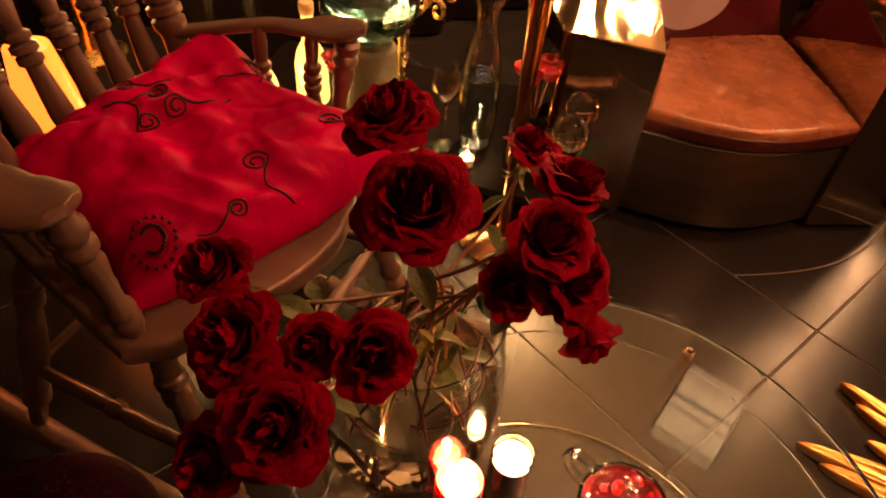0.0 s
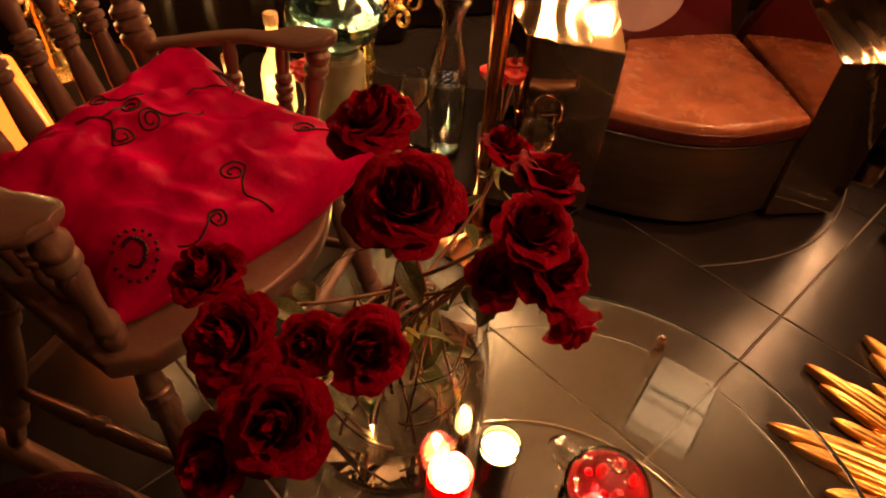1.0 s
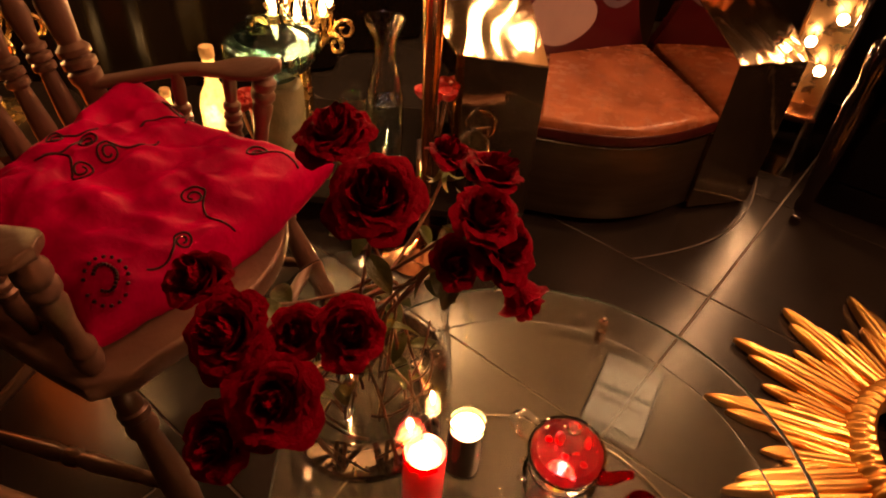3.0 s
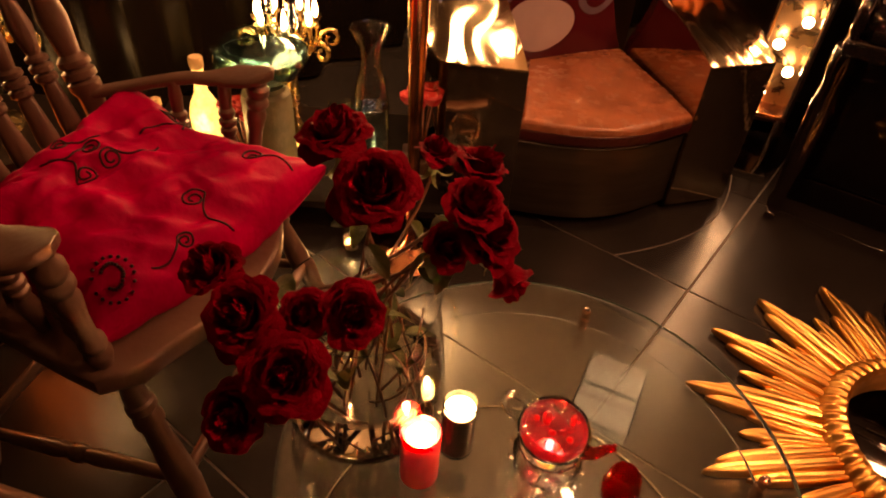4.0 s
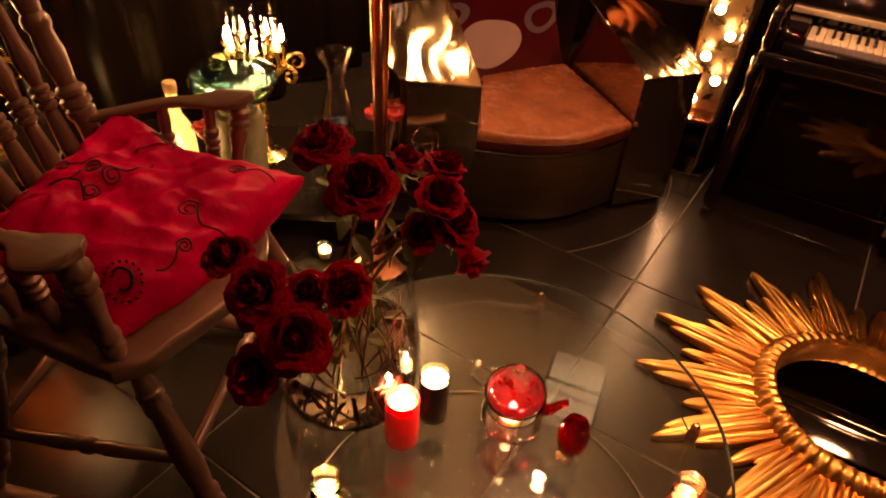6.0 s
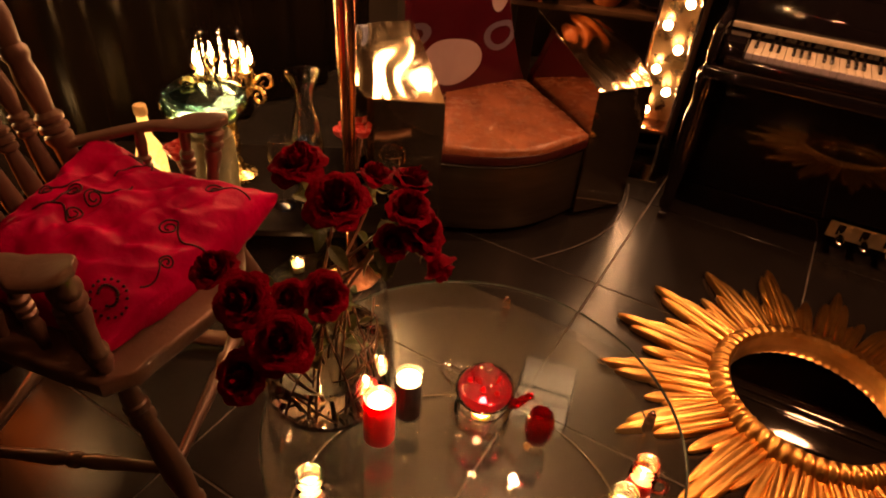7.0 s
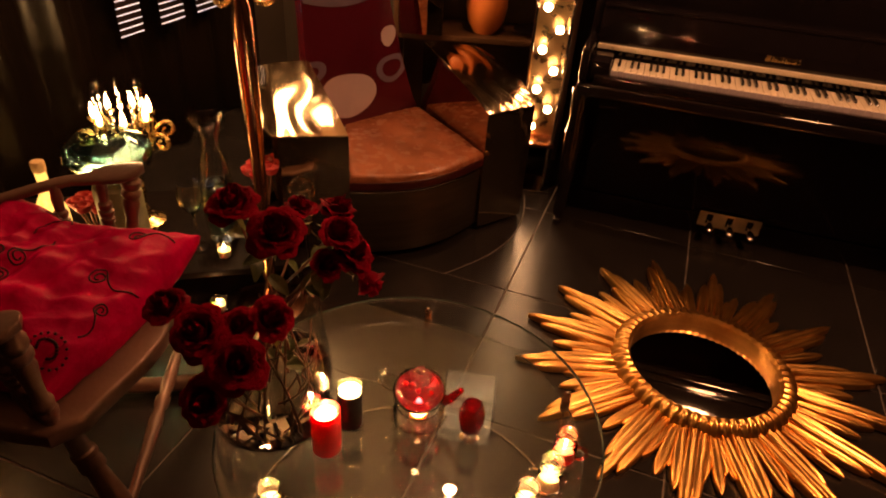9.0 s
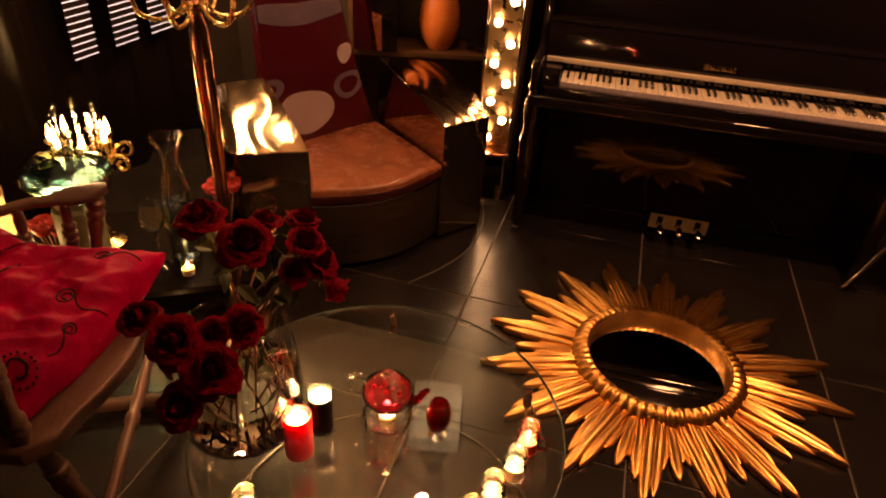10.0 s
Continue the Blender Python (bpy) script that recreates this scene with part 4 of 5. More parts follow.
# ---- rocking chair with cushion ----
CH = pose(-0.222, 0.933, 0, 0, 0, -104.6)     # local y forward, local x to the near side
CUSHION_AT = pose(-0.225, 0.922, 0, 0, 0, -109.6)
def rocking_chair():
    t = thing("rocking_chair", CH, "pearly taupe painted wooden rocking chair with turned spindles", "chair")
    def seat_pt(s):
        return (0.268 * (1 - 2 * s), 0.006 + 0.094 * math.sin(math.pi * s) ** 1.25)
    outline = [(0.21, -0.37), (0.285, -0.12), (0.303, -0.045)] + [seat_pt(i / 14) for i in range(15)] + [(-0.303, -0.045), (-0.285, -0.12), (-0.21, -0.37)]
    part("seat", prism(outline, 0.492, 0.532, 0.009), PEARL, t)
    leg = [(0, 0.015), (0.05, 0.019), (0.09, 0.02), (0.1, 0.024), (0.13, 0.024), (0.14, 0.019), (0.17, 0.024), (0.2, 0.024), (0.21, 0.018), (0.4, 0.024), (0.55, 0.026), (0.7, 0.02), (0.72, 0.025), (0.75, 0.025), (0.77, 0.019), (0.8, 0.025), (0.84, 0.025), (0.86, 0.018), (1, 0.016)]
    post = [(0, 0.016), (0.08, 0.022), (0.12, 0.024), (0.16, 0.018), (0.2, 0.023), (0.24, 0.023), (0.28, 0.016), (0.45, 0.017), (0.62, 0.023), (0.68, 0.019), (0.72, 0.026), (0.76, 0.026), (0.79, 0.02), (0.83, 0.026), (0.88, 0.026), (0.91, 0.019), (1, 0.018)]
    thin = [(0, 0.009), (0.15, 0.012), (0.3, 0.017), (0.42, 0.012), (0.45, 0.0165), (0.49, 0.0165), (0.51, 0.012), (0.54, 0.0175), (0.58, 0.0175), (0.6, 0.012), (0.63, 0.0165), (0.67, 0.0165), (0.7, 0.011), (0.85, 0.013), (1, 0.009)]
    stick = [(0, 0.01), (0.2, 0.012), (0.4, 0.016), (0.46, 0.012), (0.48, 0.017), (0.52, 0.017), (0.54, 0.012), (0.6, 0.016), (0.8, 0.012), (1, 0.01)]
    spin = [(0, 0.011), (0.1, 0.012), (0.3, 0.019), (0.45, 0.013), (0.46, 0.019), (0.478, 0.019), (0.485, 0.013), (0.492, 0.02), (0.51, 0.02), (0.518, 0.013), (0.526, 0.019), (0.54, 0.019), (0.55, 0.012), (0.64, 0.02), (0.72, 0.014), (0.85, 0.012), (1, 0.01)]
    big = [(0, 0.022), (0.2, 0.022), (0.28, 0.022), (0.3, 0.029), (0.318, 0.029), (0.326, 0.022), (0.334, 0.03), (0.352, 0.03), (0.36, 0.022), (0.368, 0.029), (0.384, 0.029), (0.4, 0.019), (0.5, 0.026), (0.56, 0.021), (0.58, 0.027), (0.6, 0.027), (0.615, 0.02), (0.7, 0.028), (0.8, 0.021), (0.9, 0.024), (1, 0.018)]
    for sx in (1, -1):
        part("leg", turned((sx * 0.262, -0.03, 0.483), (sx * 0.305, 0.085, 0.075), [(a, b) for a, b in leg], 18), PEARL, t)
        part("leg", turned((sx * 0.215, -0.33, 0.483), (sx * 0.29, -0.42, 0.085), leg, 18), PEARL, t)
        part("stretcher", turned((sx * 0.285, 0.03, 0.27), (sx * 0.262, -0.385, 0.24), stick, 14), PEARL, t)
        # rocker: a bent runner
        pts = [(sx * (0.305 - 0.015 * abs(y)), y, 0.03 + 0.30 * (y + 0.1) ** 2) for y in [0.34 - 0.06 * k for k in range(17)]]
        part("rocker", tube(pts, 0.026, 10, 0.75), PEARL, t)
        # arm: broad, wavy, with a rounded paddle end
        def arm(a, b, sx=sx):
            y = -0.315 + (0.305 if sx > 0 else 0.33) * b
            wd = 0.019 + 0.024 * max(0.0, min(1.0, (b - 0.55) / 0.2)) ** 0.7
            if b > 0.86:
                wd *= max(0.0, 1 - ((b - 0.86) / 0.14) ** 2) ** 0.5 + 0.0005
            th = 2 * math.pi * a
            xc = (0.03 if sx > 0 else 0.0) + sx * (0.185 + 0.095 * min(1, b / 0.7) ** 0.9)
            zc = (0.75 if sx > 0 else 0.71) + 0.045 * b + 0.008 * math.sin(b * 6.6 - 0.6) * b
            c, s = math.cos(th), math.sin(th)
            ex = abs(c) ** 0.6 * (1 if c >= 0 else -1)
            ez = abs(s) ** 0.6 * (1 if s >= 0 else -1)
            # a scooped notch on the outer side behind the paddle
            if c * sx > 0:
                ex *= 1 - 0.7 * math.exp(-((b - 0.6) / 0.07) ** 2)
            return Vector((xc + wd * ex, y, zc + 0.0095 * ez))
        part("arm", grid(arm, 24, 40), PEARL, t)
        part("arm_post", turned((sx * 0.268, -0.05, 0.531), ((0.028 if sx > 0 else 0.0) + sx * 0.28, -0.035 if sx > 0 else -0.015, 0.786 if sx > 0 else 0.748), [(a, 0.86 * b) for a, b in post], 18), PEARL, t)
        for k, y in enumerate((-0.095, -0.185, -0.275)):
            part("arm_spindle", turned((sx * (0.25 - 0.02 * k), y + 0.01, 0.53), (0.01 + sx * (0.272 - 0.026 * k), y + 0.015, 0.745 - 0.012 * k), thin, 12), PEARL, t)
        part("back_post", turned((sx * 0.178, -0.275, 0.53), (sx * 0.215, -0.43, 1.16), big, 18), PEARL, t)
    part("stretcher", turned((0.285, 0.035, 0.28), (-0.285, 0.035, 0.28), stick, 14), PEARL, t)
    part("stretcher", turned((0.25, -0.37, 0.26), (-0.25, -0.37, 0.26), stick, 14), PEARL, t)
    for k in range(5):
        x = -0.12 + 0.06 * k
        part("back_spindle", turned((x, -0.29, 0.53), (x * 1.15, -0.405, 1.03), spin, 14), PEARL, t)
    part("crest_rail", tube([(0.207 * s, -0.403 - 0.02 * (1 - s * s), 1.045) for s in [i / 8 - 1 for i in range(17)]], 0.03, 12, 0.45), PEARL, t)
    part("headrest", tube([(0.22 * s, -0.432 - 0.02 * (1 - s * s), 1.17 + 0.03 * (1 - s * s)) for s in [i / 8 - 1 for i in range(17)]], 0.045, 12, 0.4), PEARL, t)


rocking_chair()


def cushion_top(u, v):
    """Height and place of the cushion's upper face, u and v from -1 to 1, in chair coordinates."""
    near, far = (1 + u) / 2, (1 - u) / 2
    front, rear = (1 + v) / 2, (1 - v) / 2
    x = near * (0.25 * front + 0.215 * rear) - far * (0.27 * front + 0.235 * rear)
    y = near * (-0.035 * front - 0.31 * rear) + far * (0.10 * front - 0.30 * rear)
    x -= 0.03 * (1 - v * v) * u
    y += (0.022 if v > 0 else -0.012) * (1 - u * u) * v
    full = max(0, (1 - abs(u) ** 3)) ** 0.45 * max(0, (1 - abs(v) ** 3)) ** 0.45
    edge = 0.4 + 0.6 * full
    z = 0.562 + 0.085 * full + 0.02 * front * far + 0.09 * rear * rear
    z += 0.045 * max(0, (-u - v) / 2 - 0.5) / 0.5
    # creases: broad swells, then long sharp folds that run in from the seams
    z += (0.016 * noise.noise((u * 1.7, v * 1.7, 1.3)) + 0.010 * noise.noise((u * 3.4 + v, v * 3.0 - u, 4.0))) * edge
    for a, b, c, h in ((2.4, 1.2, 7, 0.009), (1.2, 3.2, 2, 0.007), (3.8, -2.4, 11, 0.005), (5.0, 4.0, 5, 0.0025)):
        w = noise.noise((u * a + v * 0.9 + 0.6 * noise.noise((u * 2, v * 2, c)), v * b + u * 0.7, c))
        z += h * (1 - 3.0 * (w * w + 0.004) ** 0.5) * edge
    return Vector((x, y, max(z, 0.548)))


def cushion():
    t = thing("cushion", CUSHION_AT, "puffy crimson taffeta cushion with dark beaded scroll embroidery on the chair", "cushion")
    n = 110
    bm = bmesh.new()
    top = [[bm.verts.new(cushion_top(2 * i / n - 1, 2 * j / n - 1)) for j in range(n + 1)] for i in range(n + 1)]
    bot = []
    for i in range(n + 1):
        row = []
        for j in range(n + 1):
            u, v = 2 * i / n - 1, 2 * j / n - 1
            if i in (0, n) or j in (0, n):
                row.append(top[i][j])
            else:
                p = cushion_top(u, v)
                full = (1 - abs(u) ** 2.6) ** 0.5 * (1 - abs(v) ** 2.6) ** 0.5
                row.append(bm.verts.new((p.x, p.y, max(0.5335, p.z - 0.012 - 0.2 * full))))
        bot.append(row)
    for i in range(n):
        for j in range(n):
            bm.faces.new((top[i][j], top[i + 1][j], top[i + 1][j + 1], top[i][j + 1]))
            if len({bot[i][j], bot[i + 1][j], bot[i + 1][j + 1], bot[i][j + 1]} & {top[i][j], top[i + 1][j], top[i + 1][j + 1], top[i][j + 1]}) < 4:
                bm.faces.new((bot[i][j + 1], bot[i + 1][j + 1], bot[i + 1][j], bot[i][j]))
    part("cover", bm, CLOTH, t)
    def on(u, v, lift=0.0006):
        p = cushion_top(u, v)
        p.z += lift
        return p
    def scroll(u0, v0, size, turn, flip=1):
        pts = []
        for k in range(71):
            a = k / 70
            if a < 0.55:
                s = a / 0.55
                q = (s * 1.0 - 1.0, 0.28 * math.sin(s * 3.0))
            else:
                s = (a - 0.55) / 0.45
                r = 0.24 * (1 - 0.75 * s)
                th = -math.pi / 2 + s * 3.3 * math.pi
                q = (r * math.cos(th), 0.28 * 0.14 + 0.24 + r * math.sin(th))
            c, d = math.cos(turn), math.sin(turn)
            size = min(size, 0.5)
            x, y = 0.75 * q[0] * size, 0.75 * q[1] * size * flip
            pts.append(on(max(-0.97, min(0.97, u0 + x * c - y * d)), max(-0.97, min(0.97, v0 + x * d + y * c))))
        part("beaded_scroll", tube(pts, 0.0019, 6), BEAD, t)
    for a in ((0.34, 0.8, 0.33, -2.83, -1), (-0.1, 0.62, 0.95, -1.9, 1), (-0.62, 0.54, 0.9, -1.44, -1), (-0.75, -0.14, 0.5, 2.41, 1), (-0.05, -0.57, 0.91, 2.81, -1), (-0.0, -0.8, 0.41, -0.85, 1), (-0.8, -0.45, 0.55, -1.91, -1), (-0.06, -0.29, 0.65, -0.6, 1), (0.32, -0.28, 0.87, 1.39, 1)):
        scroll(*a)
    bead = mesh_of("bead", lathe([(0, -0.003), (0.0024, -0.0017), (0.0032, 0), (0.0024, 0.0017), (0, 0.003)], 8), BEAD)
    for cu, cv in ((0.77, 0.77),):
        for k in range(34):
            if k < 18:
                a = k / 17 * 4.6 + 0.6
                u, v = cu + 0.06 * math.cos(a), cv + 0.10 * math.sin(a)
            else:
                a = (k - 18) / 15 * 5.5
                u, v = cu + 0.115 * math.cos(a), cv + 0.18 * math.sin(a)
            p = on(min(u, 0.97), min(v, 0.97), 0.002)
            part("bead", bead, None, t, m=Matrix.Translation(p))


cushion()


# ---- tall candle stand beside the armchair ----
def candle_stand():
    t = thing("candelabra", pose(0.153, 1.568, 0), "tall copper candelabra pole with curling glass arms", "candelabra")
    part("base", lathe([(0, 0), (0.12, 0), (0.125, 0.008), (0.09, 0.02), (0.035, 0.035), (0.02, 0.06), (0, 0.06)], 32), COPPER, t)
    part("pole", lathe([(0, 0.055), (0.018, 0.055), (0.018, 0.44), (0.023, 0.62), (0.028, 0.86), (0.029, 0.96), (0.024, 1.02), (0.014, 1.05), (0.02, 1.07), (0.014, 1.09), (0, 1.1)], 24), COPPER, t)
    for ang in (0, 60, 120, 180, 240, 300):
        c, s = math.cos(radians(ang)), math.sin(radians(ang))
        pts = [(0.012 * c, 0.012 * s, 1.075)] + [((0.09 + 0.06 * math.cos(a) ) * c, (0.09 + 0.06 * math.cos(a)) * s, 1.085 - 0.045 * math.sin(a)) for a in [math.pi - i * math.pi / 8 for i in range(9)]] + [(0.165 * c, 0.165 * s, 1.13)]
        arm = part("arm", tube(pts, 0.0065, 10), BRASS, t)
        part("cup", lathe([(0, 1.128), (0.012, 1.13), (0.024, 1.145), (0.022, 1.146), (0.012, 1.135), (0, 1.134)], 20, Matrix.Translation((0.165 * c, 0.165 * s, 0))), BRASS, arm)
        part("candle", lathe([(0, 1.1345), (0.0105, 1.1345), (0.0105, 1.3), (0, 1.302)], 14, Matrix.Translation((0.165 * c, 0.165 * s, 0))), WAX, t)
    part("crystal_drop", lathe([(0, 0.0), (0.005, 0.008), (0.008, 0.02), (0.003, 0.034), (0, 0.036)], 8, Matrix.Translation((-0.03, -0.03, 1.10))), BLUE_GLASS, t)


candle_stand()


# ---- things on the floor behind the rocking chair ----
def low_table():
    t = thing("side_table", pose(-0.28, 1.98, 0, 0, 0, -8), "low black wooden side table behind the rocking chair", "table")
    part("tabletop", box(-0.55, 0.62, -0.3, 0.3, 0.10, 0.125, 0.006), BLACK_WOOD, t)
    for sx in (-0.5, 0.57):
        for sy in (-0.25, 0.25):
            part("leg", box(sx - 0.02, sx + 0.02, sy - 0.02, sy + 0.02, 0, 0.0995, 0.003), BLACK_WOOD, t)


low_table()
LT = 0.1255


def oil_lamp():
    t = thing("glass_bowl_lamp", pose(-0.276, 1.80, LT), "flattened clear glass bowl of teal water on a carved stone jar", "bowl")
    h = 0.402
    part("jar", lathe([(0, 0), (0.06, 0), (0.072, 0.02), (0.074, h - 0.13), (0.07, h - 0.11), (0.058, h - 0.1), (0.058, h - 0.085), (0, h - 0.085)], 32), STONE, t, "pale carved stone jar")
    prof = [(0.02, -0.084), (0.05, -0.078), (0.1, -0.05), (0.132, -0.005), (0.13, 0.02), (0.1, 0.05), (0.07, 0.064), (0.066, 0.07)]
    lift = Matrix.Translation((0, 0, h))
    part("bowl", lathe([(0, -0.084)] + prof + [(r - 0.003, z + 0.0008) for r, z in prof[::-1]] + [(0, -0.08)], 56, lift), BLUE_GLASS, t, "thin blown glass bowl")
    part("water", lathe([(0, -0.079)] + [(r - 0.0038, z + 0.0015) for r, z in prof[:4]] + [(0.126, 0.012), (0, 0.012)], 48, lift), TEAL_WATER, t, "teal water")


oil_lamp()


def crystal_candelabrum(x, y, z, s=1.0, n=7, lift=0.0, watts=1.3):
    t = thing("crystal_candelabrum", pose(x, y, z), "ornate gilded crystal candelabrum with bright electric flames", "candelabra", "glittering candelabra")
    g = lift + 0.2
    part("base", lathe([(0, 0), (0.07 * s, 0), (0.07 * s, 0.012), (0.03 * s, 0.03), (0.015 * s, 0.08), (0.022 * s, 0.14), (0.012 * s, g), (0.018 * s, g + 0.05), (0, g + 0.06)], 24), BRASS, t)
    fl = mesh_of("flame_bulb", lathe([(0, 0), (0.006, 0.006), (0.0095, 0.02), (0.007, 0.036), (0.002, 0.056), (0, 0.062)], 12), FLAME_BULB)
    dr = mesh_of("crystal", lathe([(0, -0.035), (0.005, -0.022), (0.0065, -0.012), (0.003, 0), (0, 0.002)], 6), GLASS, False)
    spire = mesh_of("crystal_spire", lathe([(0, 0), (0.008, 0.006), (0.0045, 0.02), (0.0075, 0.034), (0.004, 0.048), (0.006, 0.06), (0.003, 0.076), (0.0045, 0.086), (0.0015, 0.105), (0.003, 0.112), (0, 0.125)], 8), GLASS, False)
    for k in range(n):
        a = 2 * math.pi * k / n + 0.3
        r = 0.09 * s
        c, d = math.cos(a), math.sin(a)
        arm = part("arm", tube(bez((0.01 * c, 0.01 * d, g), (0.06 * s * c, 0.06 * s * d, g - 0.06), (r * 1.15 * c, r * 1.15 * d, g), (r * c, r * d, g + 0.08), 10), 0.0055, 8), BRASS, t)
        sc = []
        for q in range(22):
            w = q / 21
            rr = 0.036 * (1 - 0.72 * w)
            sc.append(Vector(((r + 0.045 - rr * math.cos(7.5 * w)) * c, (r + 0.045 - rr * math.cos(7.5 * w)) * d, g + 0.015 + rr * math.sin(7.5 * w))))
        part("scroll", tube(sc, [0.0085 - 0.004 * q / 21 for q in range(22)], 8), BRASS, arm, "curled gilded leaf")
        part("cup", lathe([(0, g + 0.078), (0.016, g + 0.084), (0.02, g + 0.096), (0.008, g + 0.092), (0, g + 0.09)], 14, Matrix.Translation((r * c, r * d, 0))), BRASS, arm)
        part("flame_bulb", fl, None, arm, m=pose(r * c, r * d, g + 0.09))
        b = a + math.pi / n
        part("crystal_spire", spire, None, t, m=pose(0.075 * s * math.cos(b), 0.075 * s * math.sin(b), g + 0.085))
        part("spire_arm", tube([(0.012 * math.cos(b), 0.012 * math.sin(b), g + 0.03), (0.05 * s * math.cos(b), 0.05 * s * math.sin(b), g + 0.03), (0.075 * s * math.cos(b), 0.075 * s * math.sin(b), g + 0.086)], 0.003, 6), BRASS, t)
        for q in range(3):
            part("crystal", dr, None, arm, m=pose((r - 0.03 * q + 0.01) * c, (r - 0.03 * q + 0.01) * d, g + 0.062 - 0.012 * q))
    part("crystal_spire", spire, None, t, m=pose(0, 0, g + 0.055) @ Matrix.Scale(1.35, 4))
    point_lamp("candelabrum_light", (x, y, z + g + 0.24), watts, (1.0, 0.58, 0.22), 0.06)
    return t


FLAME_BULB = mat("flame_bulb_glass", (1, 0.75, 0.4), 0.3, emit=(1.0, 0.55, 0.18), strength=14)
crystal_candelabrum(-0.232, 2.03, LT, 1.0, lift=0.131)
crystal_candelabrum(-0.93, 1.56, 0.42, 1.15, 8, watts=0.5)


def bottle(x, y, z, size=1.0):
    t = thing("bottle", pose(x, y, z) @ Matrix.Scale(size, 4), "amber lit glass bottle with a cork, glowing from within", "bottle", "lit bottles")
    part("glass", lathe([(0, 0.0005), (0.048, 0.0005), (0.052, 0.01), (0.05, 0.13), (0.042, 0.165), (0.022, 0.205), (0.018, 0.23), (0.018, 0.285), (0, 0.285)], 32), AMBER, t, "crackled glowing amber glass")
    part("cork", lathe([(0, 0.2855), (0.019, 0.2855), (0.022, 0.292), (0.022, 0.318), (0.019, 0.322), (0, 0.322)], 18), CORK, t)
    point_lamp("bottle_light", (x, y - 0.09, z + 0.12), 0.35, (1.0, 0.6, 0.2), 0.03)


bottle(-0.51, 1.965, LT)
bottle(-0.62, 1.86, LT, 0.72)


def carafe(x, y, z):
    t = thing("carafe", pose(x, y, z), "waisted clear glass carafe with teal marbles", "vase")
    prof = [(0.045, 0.0005), (0.05, 0.01), (0.056, 0.12), (0.055, 0.24), (0.045, 0.31), (0.03, 0.36), (0.028, 0.39), (0.036, 0.43), (0.056, 0.475), (0.057, 0.48)]
    part("glass", lathe([(0, 0.0005)] + prof + [(r - 0.003, zz) for r, zz in prof[::-1]] + [(0, 0.008)], 40), GLASS, t)
    part("filling", lathe([(0, 0.009), (0.045, 0.011), (0.051, 0.12), (0.05, 0.235), (0, 0.235)], 30), BLUE_GLASS, t, "teal filling")


carafe(0.03, 1.835, LT)


def mug(x, y, z):
    t = thing("glass_goblet", pose(x, y, z), "plain clear round drinking glass on the side table", "glass")
    part("bowl", lathe([(0, 0.15), (0.02, 0.155), (0.04, 0.19), (0.044, 0.22), (0.034, 0.265), (0.032, 0.265), (0.041, 0.22), (0.037, 0.193), (0.018, 0.16), (0, 0.157)], 32), GLASS, t)
    part("stem", lathe([(0, 0.0005), (0.036, 0.0005), (0.037, 0.004), (0.006, 0.012), (0.005, 0.14), (0.012, 0.152), (0, 0.1495)], 24), GLASS, t)


mug(-0.062, 1.80, LT)


def silk_flowers(x, y, z, label):
    t = thing("flower_bunch", pose(x, y, z), label, "flowers", "red flower bunches")
    rnd = random.Random(int(abs(x * 100)))
    for k in range(6):
        a = k * 1.05
        p = Vector((0.045 * math.cos(a) * (k > 0), 0.045 * math.sin(a) * (k > 0), 0.16 + 0.03 * rnd.random()))
        part("stem", tube([(0, 0, 0.004), p * 0.6, p], 0.003, 6), STEM, t)
        b = part("bloom", lathe([(0, 0), (0.018, 0.004), (0.028, 0.018), (0.03, 0.03), (0.024, 0.026), (0.016, 0.03), (0.008, 0.022), (0, 0.024)], 9, Matrix.Translation(p)), RED_SILK, t)
    part("pot", lathe([(0, 0), (0.035, 0), (0.045, 0.07), (0.04, 0.07), (0.03, 0.01), (0, 0.01)], 20), BLACK_KEY, t)


silk_flowers(0.19, 1.82, 0.1255 + 0.08, "bunch of red silk flowers in a dark pot")
silk_flowers(-0.37, 1.87, LT, "bunch of red silk flowers in a dark pot")


def plinth_block():
    t = thing("plinth", pose(0.19, 1.82, LT), "small dark wooden block under the flower pot", "block")
    part("block", box(-0.06, 0.06, -0.06, 0.06, 0.0, 0.0795, 0.004), SHELF_WOOD, t)


plinth_block()


def glass_ball(x, y):
    t = thing("glass_ball", pose(x, y, 0.0), "clear glass ball on a slim dark stand", "ornament")
    part("stand", lathe([(0, 0), (0.05, 0), (0.05, 0.008), (0.012, 0.02), (0.01, 0.225), (0.025, 0.24), (0, 0.241)], 24), EBONY, t)
    part("ball", lathe([(0, 0.236)] + [(0.05 * math.cos(radians(a)), 0.286 + 0.05 * math.sin(radians(a))) for a in range(-80, 81, 10)] + [(0, 0.336)], 32), GLASS, t)


glass_ball(0.292, 1.705)


def tealight(x, y, z=0.0):
    t = thing("tealight", pose(x, y, z), "lit tealight in a small red glass on the floor", "candle", "tealights")
    part("glass", lathe([(0, 0.0005), (0.024, 0.0005), (0.028, 0.05), (0.026, 0.05), (0.022, 0.005), (0, 0.004)], 24), GLASS, t)
    part("wax", lathe([(0, 0.006), (0.02, 0.006), (0.022, 0.03), (0, 0.03)], 20), WAX, t)
    flame(t, 0.033, 0.9)
    point_lamp("tealight_light", (x, y, z + 0.062), 0.15, (1.0, 0.5, 0.18), 0.006)


tealight(-0.03, 1.58)
tealight(0.02, 1.72, LT)


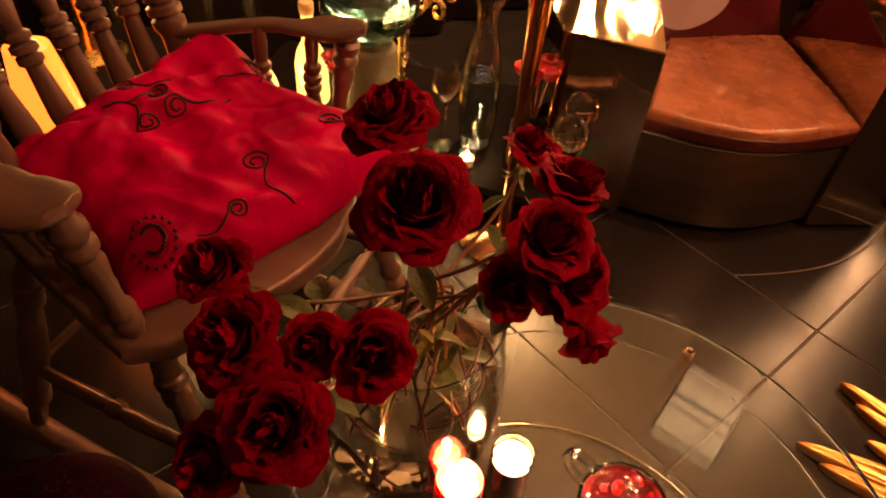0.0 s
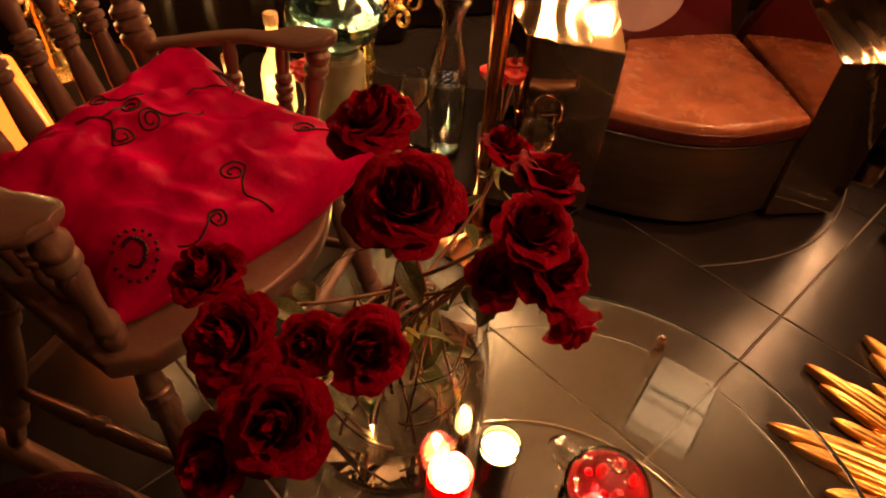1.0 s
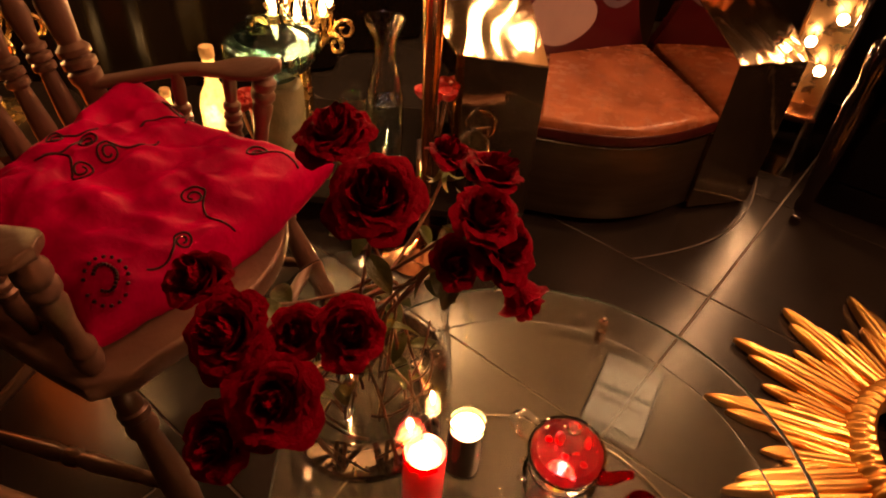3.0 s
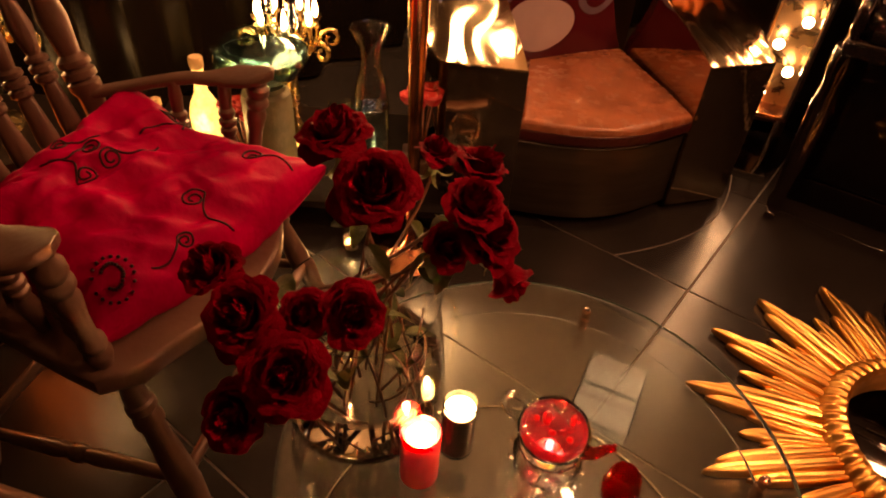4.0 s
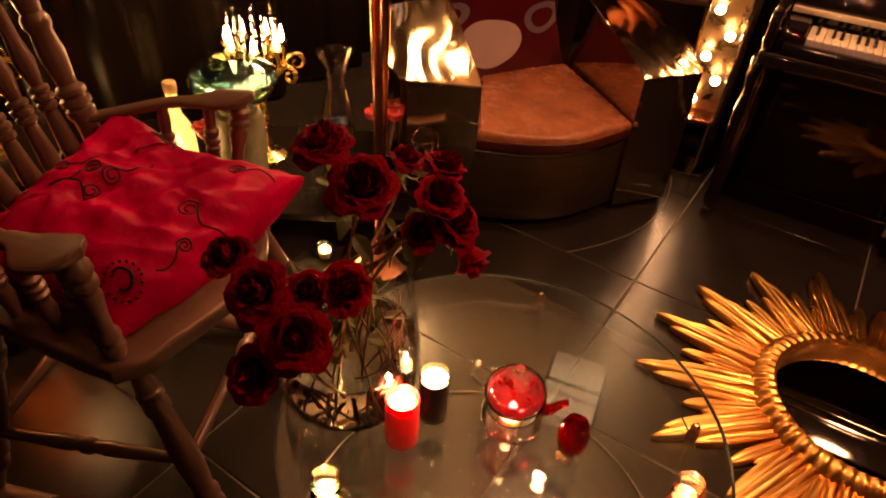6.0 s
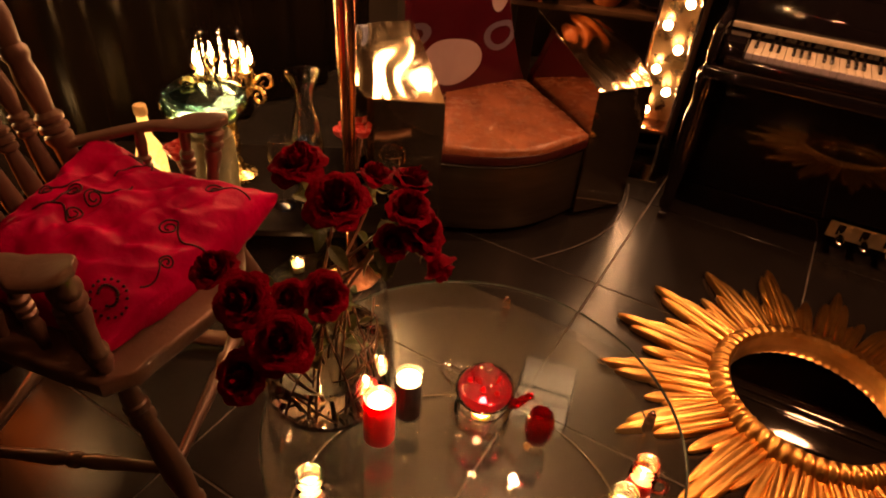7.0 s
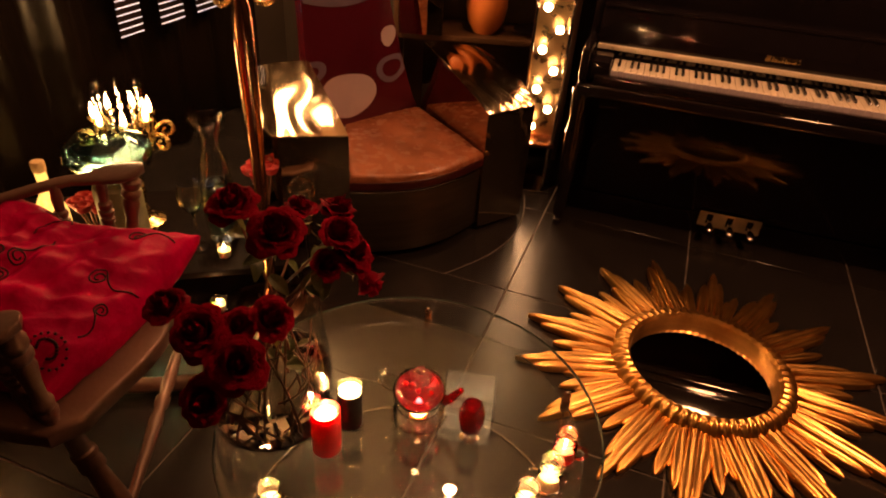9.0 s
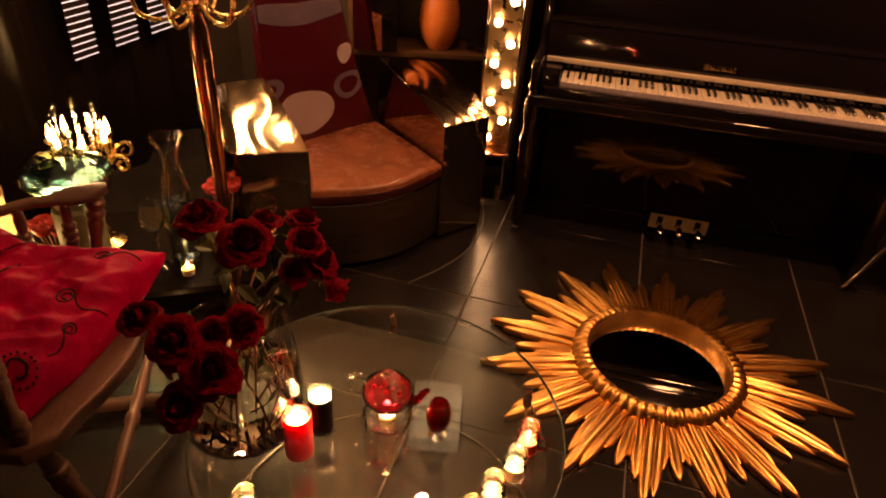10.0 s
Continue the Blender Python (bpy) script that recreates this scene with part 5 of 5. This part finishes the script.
def red_lamp(x, y):
    t = thing("lava_lamp", pose(x, y, 0), "glowing red-orange glass lamp on a dark foot", "lamp")
    part("foot", lathe([(0, 0), (0.09, 0), (0.09, 0.02), (0.05, 0.12), (0.06, 0.18), (0, 0.18)], 28), EBONY, t)
    part("glass", lathe([(0, 0.1805), (0.06, 0.1805), (0.075, 0.28), (0.07, 0.42), (0.045, 0.58), (0, 0.6)], 28), GLOW_RED, t)


red_lamp(-0.88, 1.30)


def stool(x, y, h):
    t = thing("side_table", pose(x, y, 0), "small round dark side table holding a candelabrum", "table")
    part("tabletop", lathe([(0, h - 0.025), (0.19, h - 0.025), (0.2, h - 0.02), (0.2, h - 0.004), (0.19, h - 0.0005), (0, h - 0.0005)], 40), BLACK_WOOD, t)
    part("column", lathe([(0, 0.02), (0.03, 0.02), (0.025, 0.2), (0.035, h - 0.0255), (0, h - 0.0255)], 20), BLACK_WOOD, t)
    part("foot", lathe([(0, 0), (0.15, 0), (0.15, 0.012), (0.05, 0.0195), (0, 0.0195)], 32), BLACK_WOOD, t)


stool(-0.93, 1.56, 0.42)


def sequin_pouf():
    t = thing("pouf", pose(-0.53, 0.50, 0), "magenta sequinned floor pouf in shadow", "pouf")
    def f(a, b):
        th, ph = 2 * math.pi * a, math.pi * (b - 0.5)
        r = 0.2 * math.cos(ph) ** 0.5 if abs(b - 0.5) < 0.4999 else 0
        return Vector((r * math.cos(th), r * math.sin(th), 0.09 + 0.09 * math.sin(ph)))
    part("cover", grid(f, 40, 24), SEQUIN, t)
    part("button", lathe([(0, 0.182), (0.014, 0.181), (0.016, 0.178), (0, 0.174)], 16), BEAD, t)


sequin_pouf()


# ---- shelf unit and orange vase beyond the armchair ----
def shelf_unit():
    t = thing("shelf_unit", pose(1.40, 2.64, 0, 0, 0, -24), "dark wooden open shelf unit with a bronze side panel", "shelf")
    for sx in (-0.42, 0.42):
        part("side", box(sx - 0.012, sx + 0.012, -0.16, 0.16, 0, 1.9, 0.003), SHELF_WOOD, t)
    for z in (0.08, 0.6, 1.1, 1.55, 1.888):
        part("shelf", box(-0.407, 0.407, -0.155, 0.155, z - 0.024, z, 0.003), SHELF_WOOD, t)
    part("back", box(-0.407, 0.407, 0.158, 0.168, 0.0, 1.9, 0), SHELF_WOOD, t)
    part("door", box(-0.405, -0.20, -0.172, -0.162, 0.602, 1.5, 0.003), BRONZE, t, "bronze mirrored door")
    v = thing("vase", pose(1.385, 2.60, 0.6005), "round matt orange ceramic vase on the shelf", "vase")
    part("body", lathe([(0, 0), (0.055, 0), (0.085, 0.05), (0.1, 0.12), (0.095, 0.2), (0.07, 0.27), (0.045, 0.31), (0.05, 0.34), (0.042, 0.34), (0.036, 0.31), (0, 0.3)], 36), ORANGE, v)
    d = thing("dish", pose(1.60, 2.50, 0.6005), "shallow dark dish on the shelf", "dish")
    part("plate", lathe([(0, 0), (0.05, 0), (0.1, 0.03), (0.096, 0.032), (0.048, 0.005), (0, 0.005)], 32), EBONY, d)


shelf_unit()


# ---- window with blinds high behind the curtain side ----
def blind(y, z, w, n):
    t = thing("window_blind", ROOM @ pose(X0 + 0.175, y, z, 0, 0, 90), "narrow slatted blind letting thin lines of cool light through", "blind", "blinds")
    part("backing", box(-w / 2, w / 2, -0.004, 0.0, -0.004, n * 0.028, 0), EBONY, t)
    for k in range(n):
        part("light_slit", box(-w / 2, w / 2, -0.008, -0.0045, 0.028 * k, 0.028 * k + 0.0035, 0), DAY, t)


for yy, ww in ((0.21, 0.13), (0.46, 0.15), (0.70, 0.15)):
    blind(yy, 0.625, ww, 14)


def piano_stool(x, y):
    t = thing("piano_stool", pose(x, y, 0), "round black piano stool on splayed chrome legs", "stool")
    for k in range(3):
        a = 2 * math.pi * k / 3 + 2.6
        leg = part("leg", tube([(0.24 * math.cos(a), 0.24 * math.sin(a), 0.012), (0.05 * math.cos(a), 0.05 * math.sin(a), 0.44)], 0.011, 12), CHROME, t)
        part("rubber_foot", lathe([(0, 0), (0.016, 0), (0.016, 0.012), (0.011, 0.02), (0, 0.02)], 14, Matrix.Translation((0.245 * math.cos(a), 0.245 * math.sin(a), 0))), BLACK_KEY, leg)
    part("seat", lathe([(0, 0.44), (0.16, 0.44), (0.175, 0.455), (0.175, 0.49), (0.15, 0.505), (0, 0.508)], 40), EBONY, t)


piano_stool(2.68, 0.745)


# ---- cables ----
def cable(points, name="cable"):
    t = thing(name, pose(0, 0, 0), "thin greyish power cable lying across the floor", "cable")
    part("cord", tube(points, 0.0016, 6), GROUT, t)


cable(bez((0.80, 1.55, 0.004), (1.1, 1.62, 0.004), (1.25, 1.72, 0.004), (1.39, 2.02, 0.004), 20))

# ---- floor tiles ----
tile_mesh = mesh_of("tile", box(0.0025, S - 0.0025, 0.0025, S - 0.0025, -0.02, 0.0, 0.0018, 1), TILE)
for i in range(math.floor(X0 / S), math.ceil(X1 / S)):
    for j in range(math.floor(Y0 / S), math.ceil(Y1 / S)):
        x0, x1, y0, y1 = max(i * S, X0), min(i * S + S, X1), max(j * S, Y0), min(j * S + S, Y1)
        if x1 - x0 < 0.03 or y1 - y0 < 0.03:
            continue
        whole = x1 - x0 > S - 0.001 and y1 - y0 > S - 0.001
        me = tile_mesh if whole else mesh_of("tile", box(0.0025, x1 - x0 - 0.0025, 0.0025, y1 - y0 - 0.0025, -0.02, 0.0, 0.0018, 1), TILE)
        part("tile", me, None, floor, m=pose(x0, y0, 0))
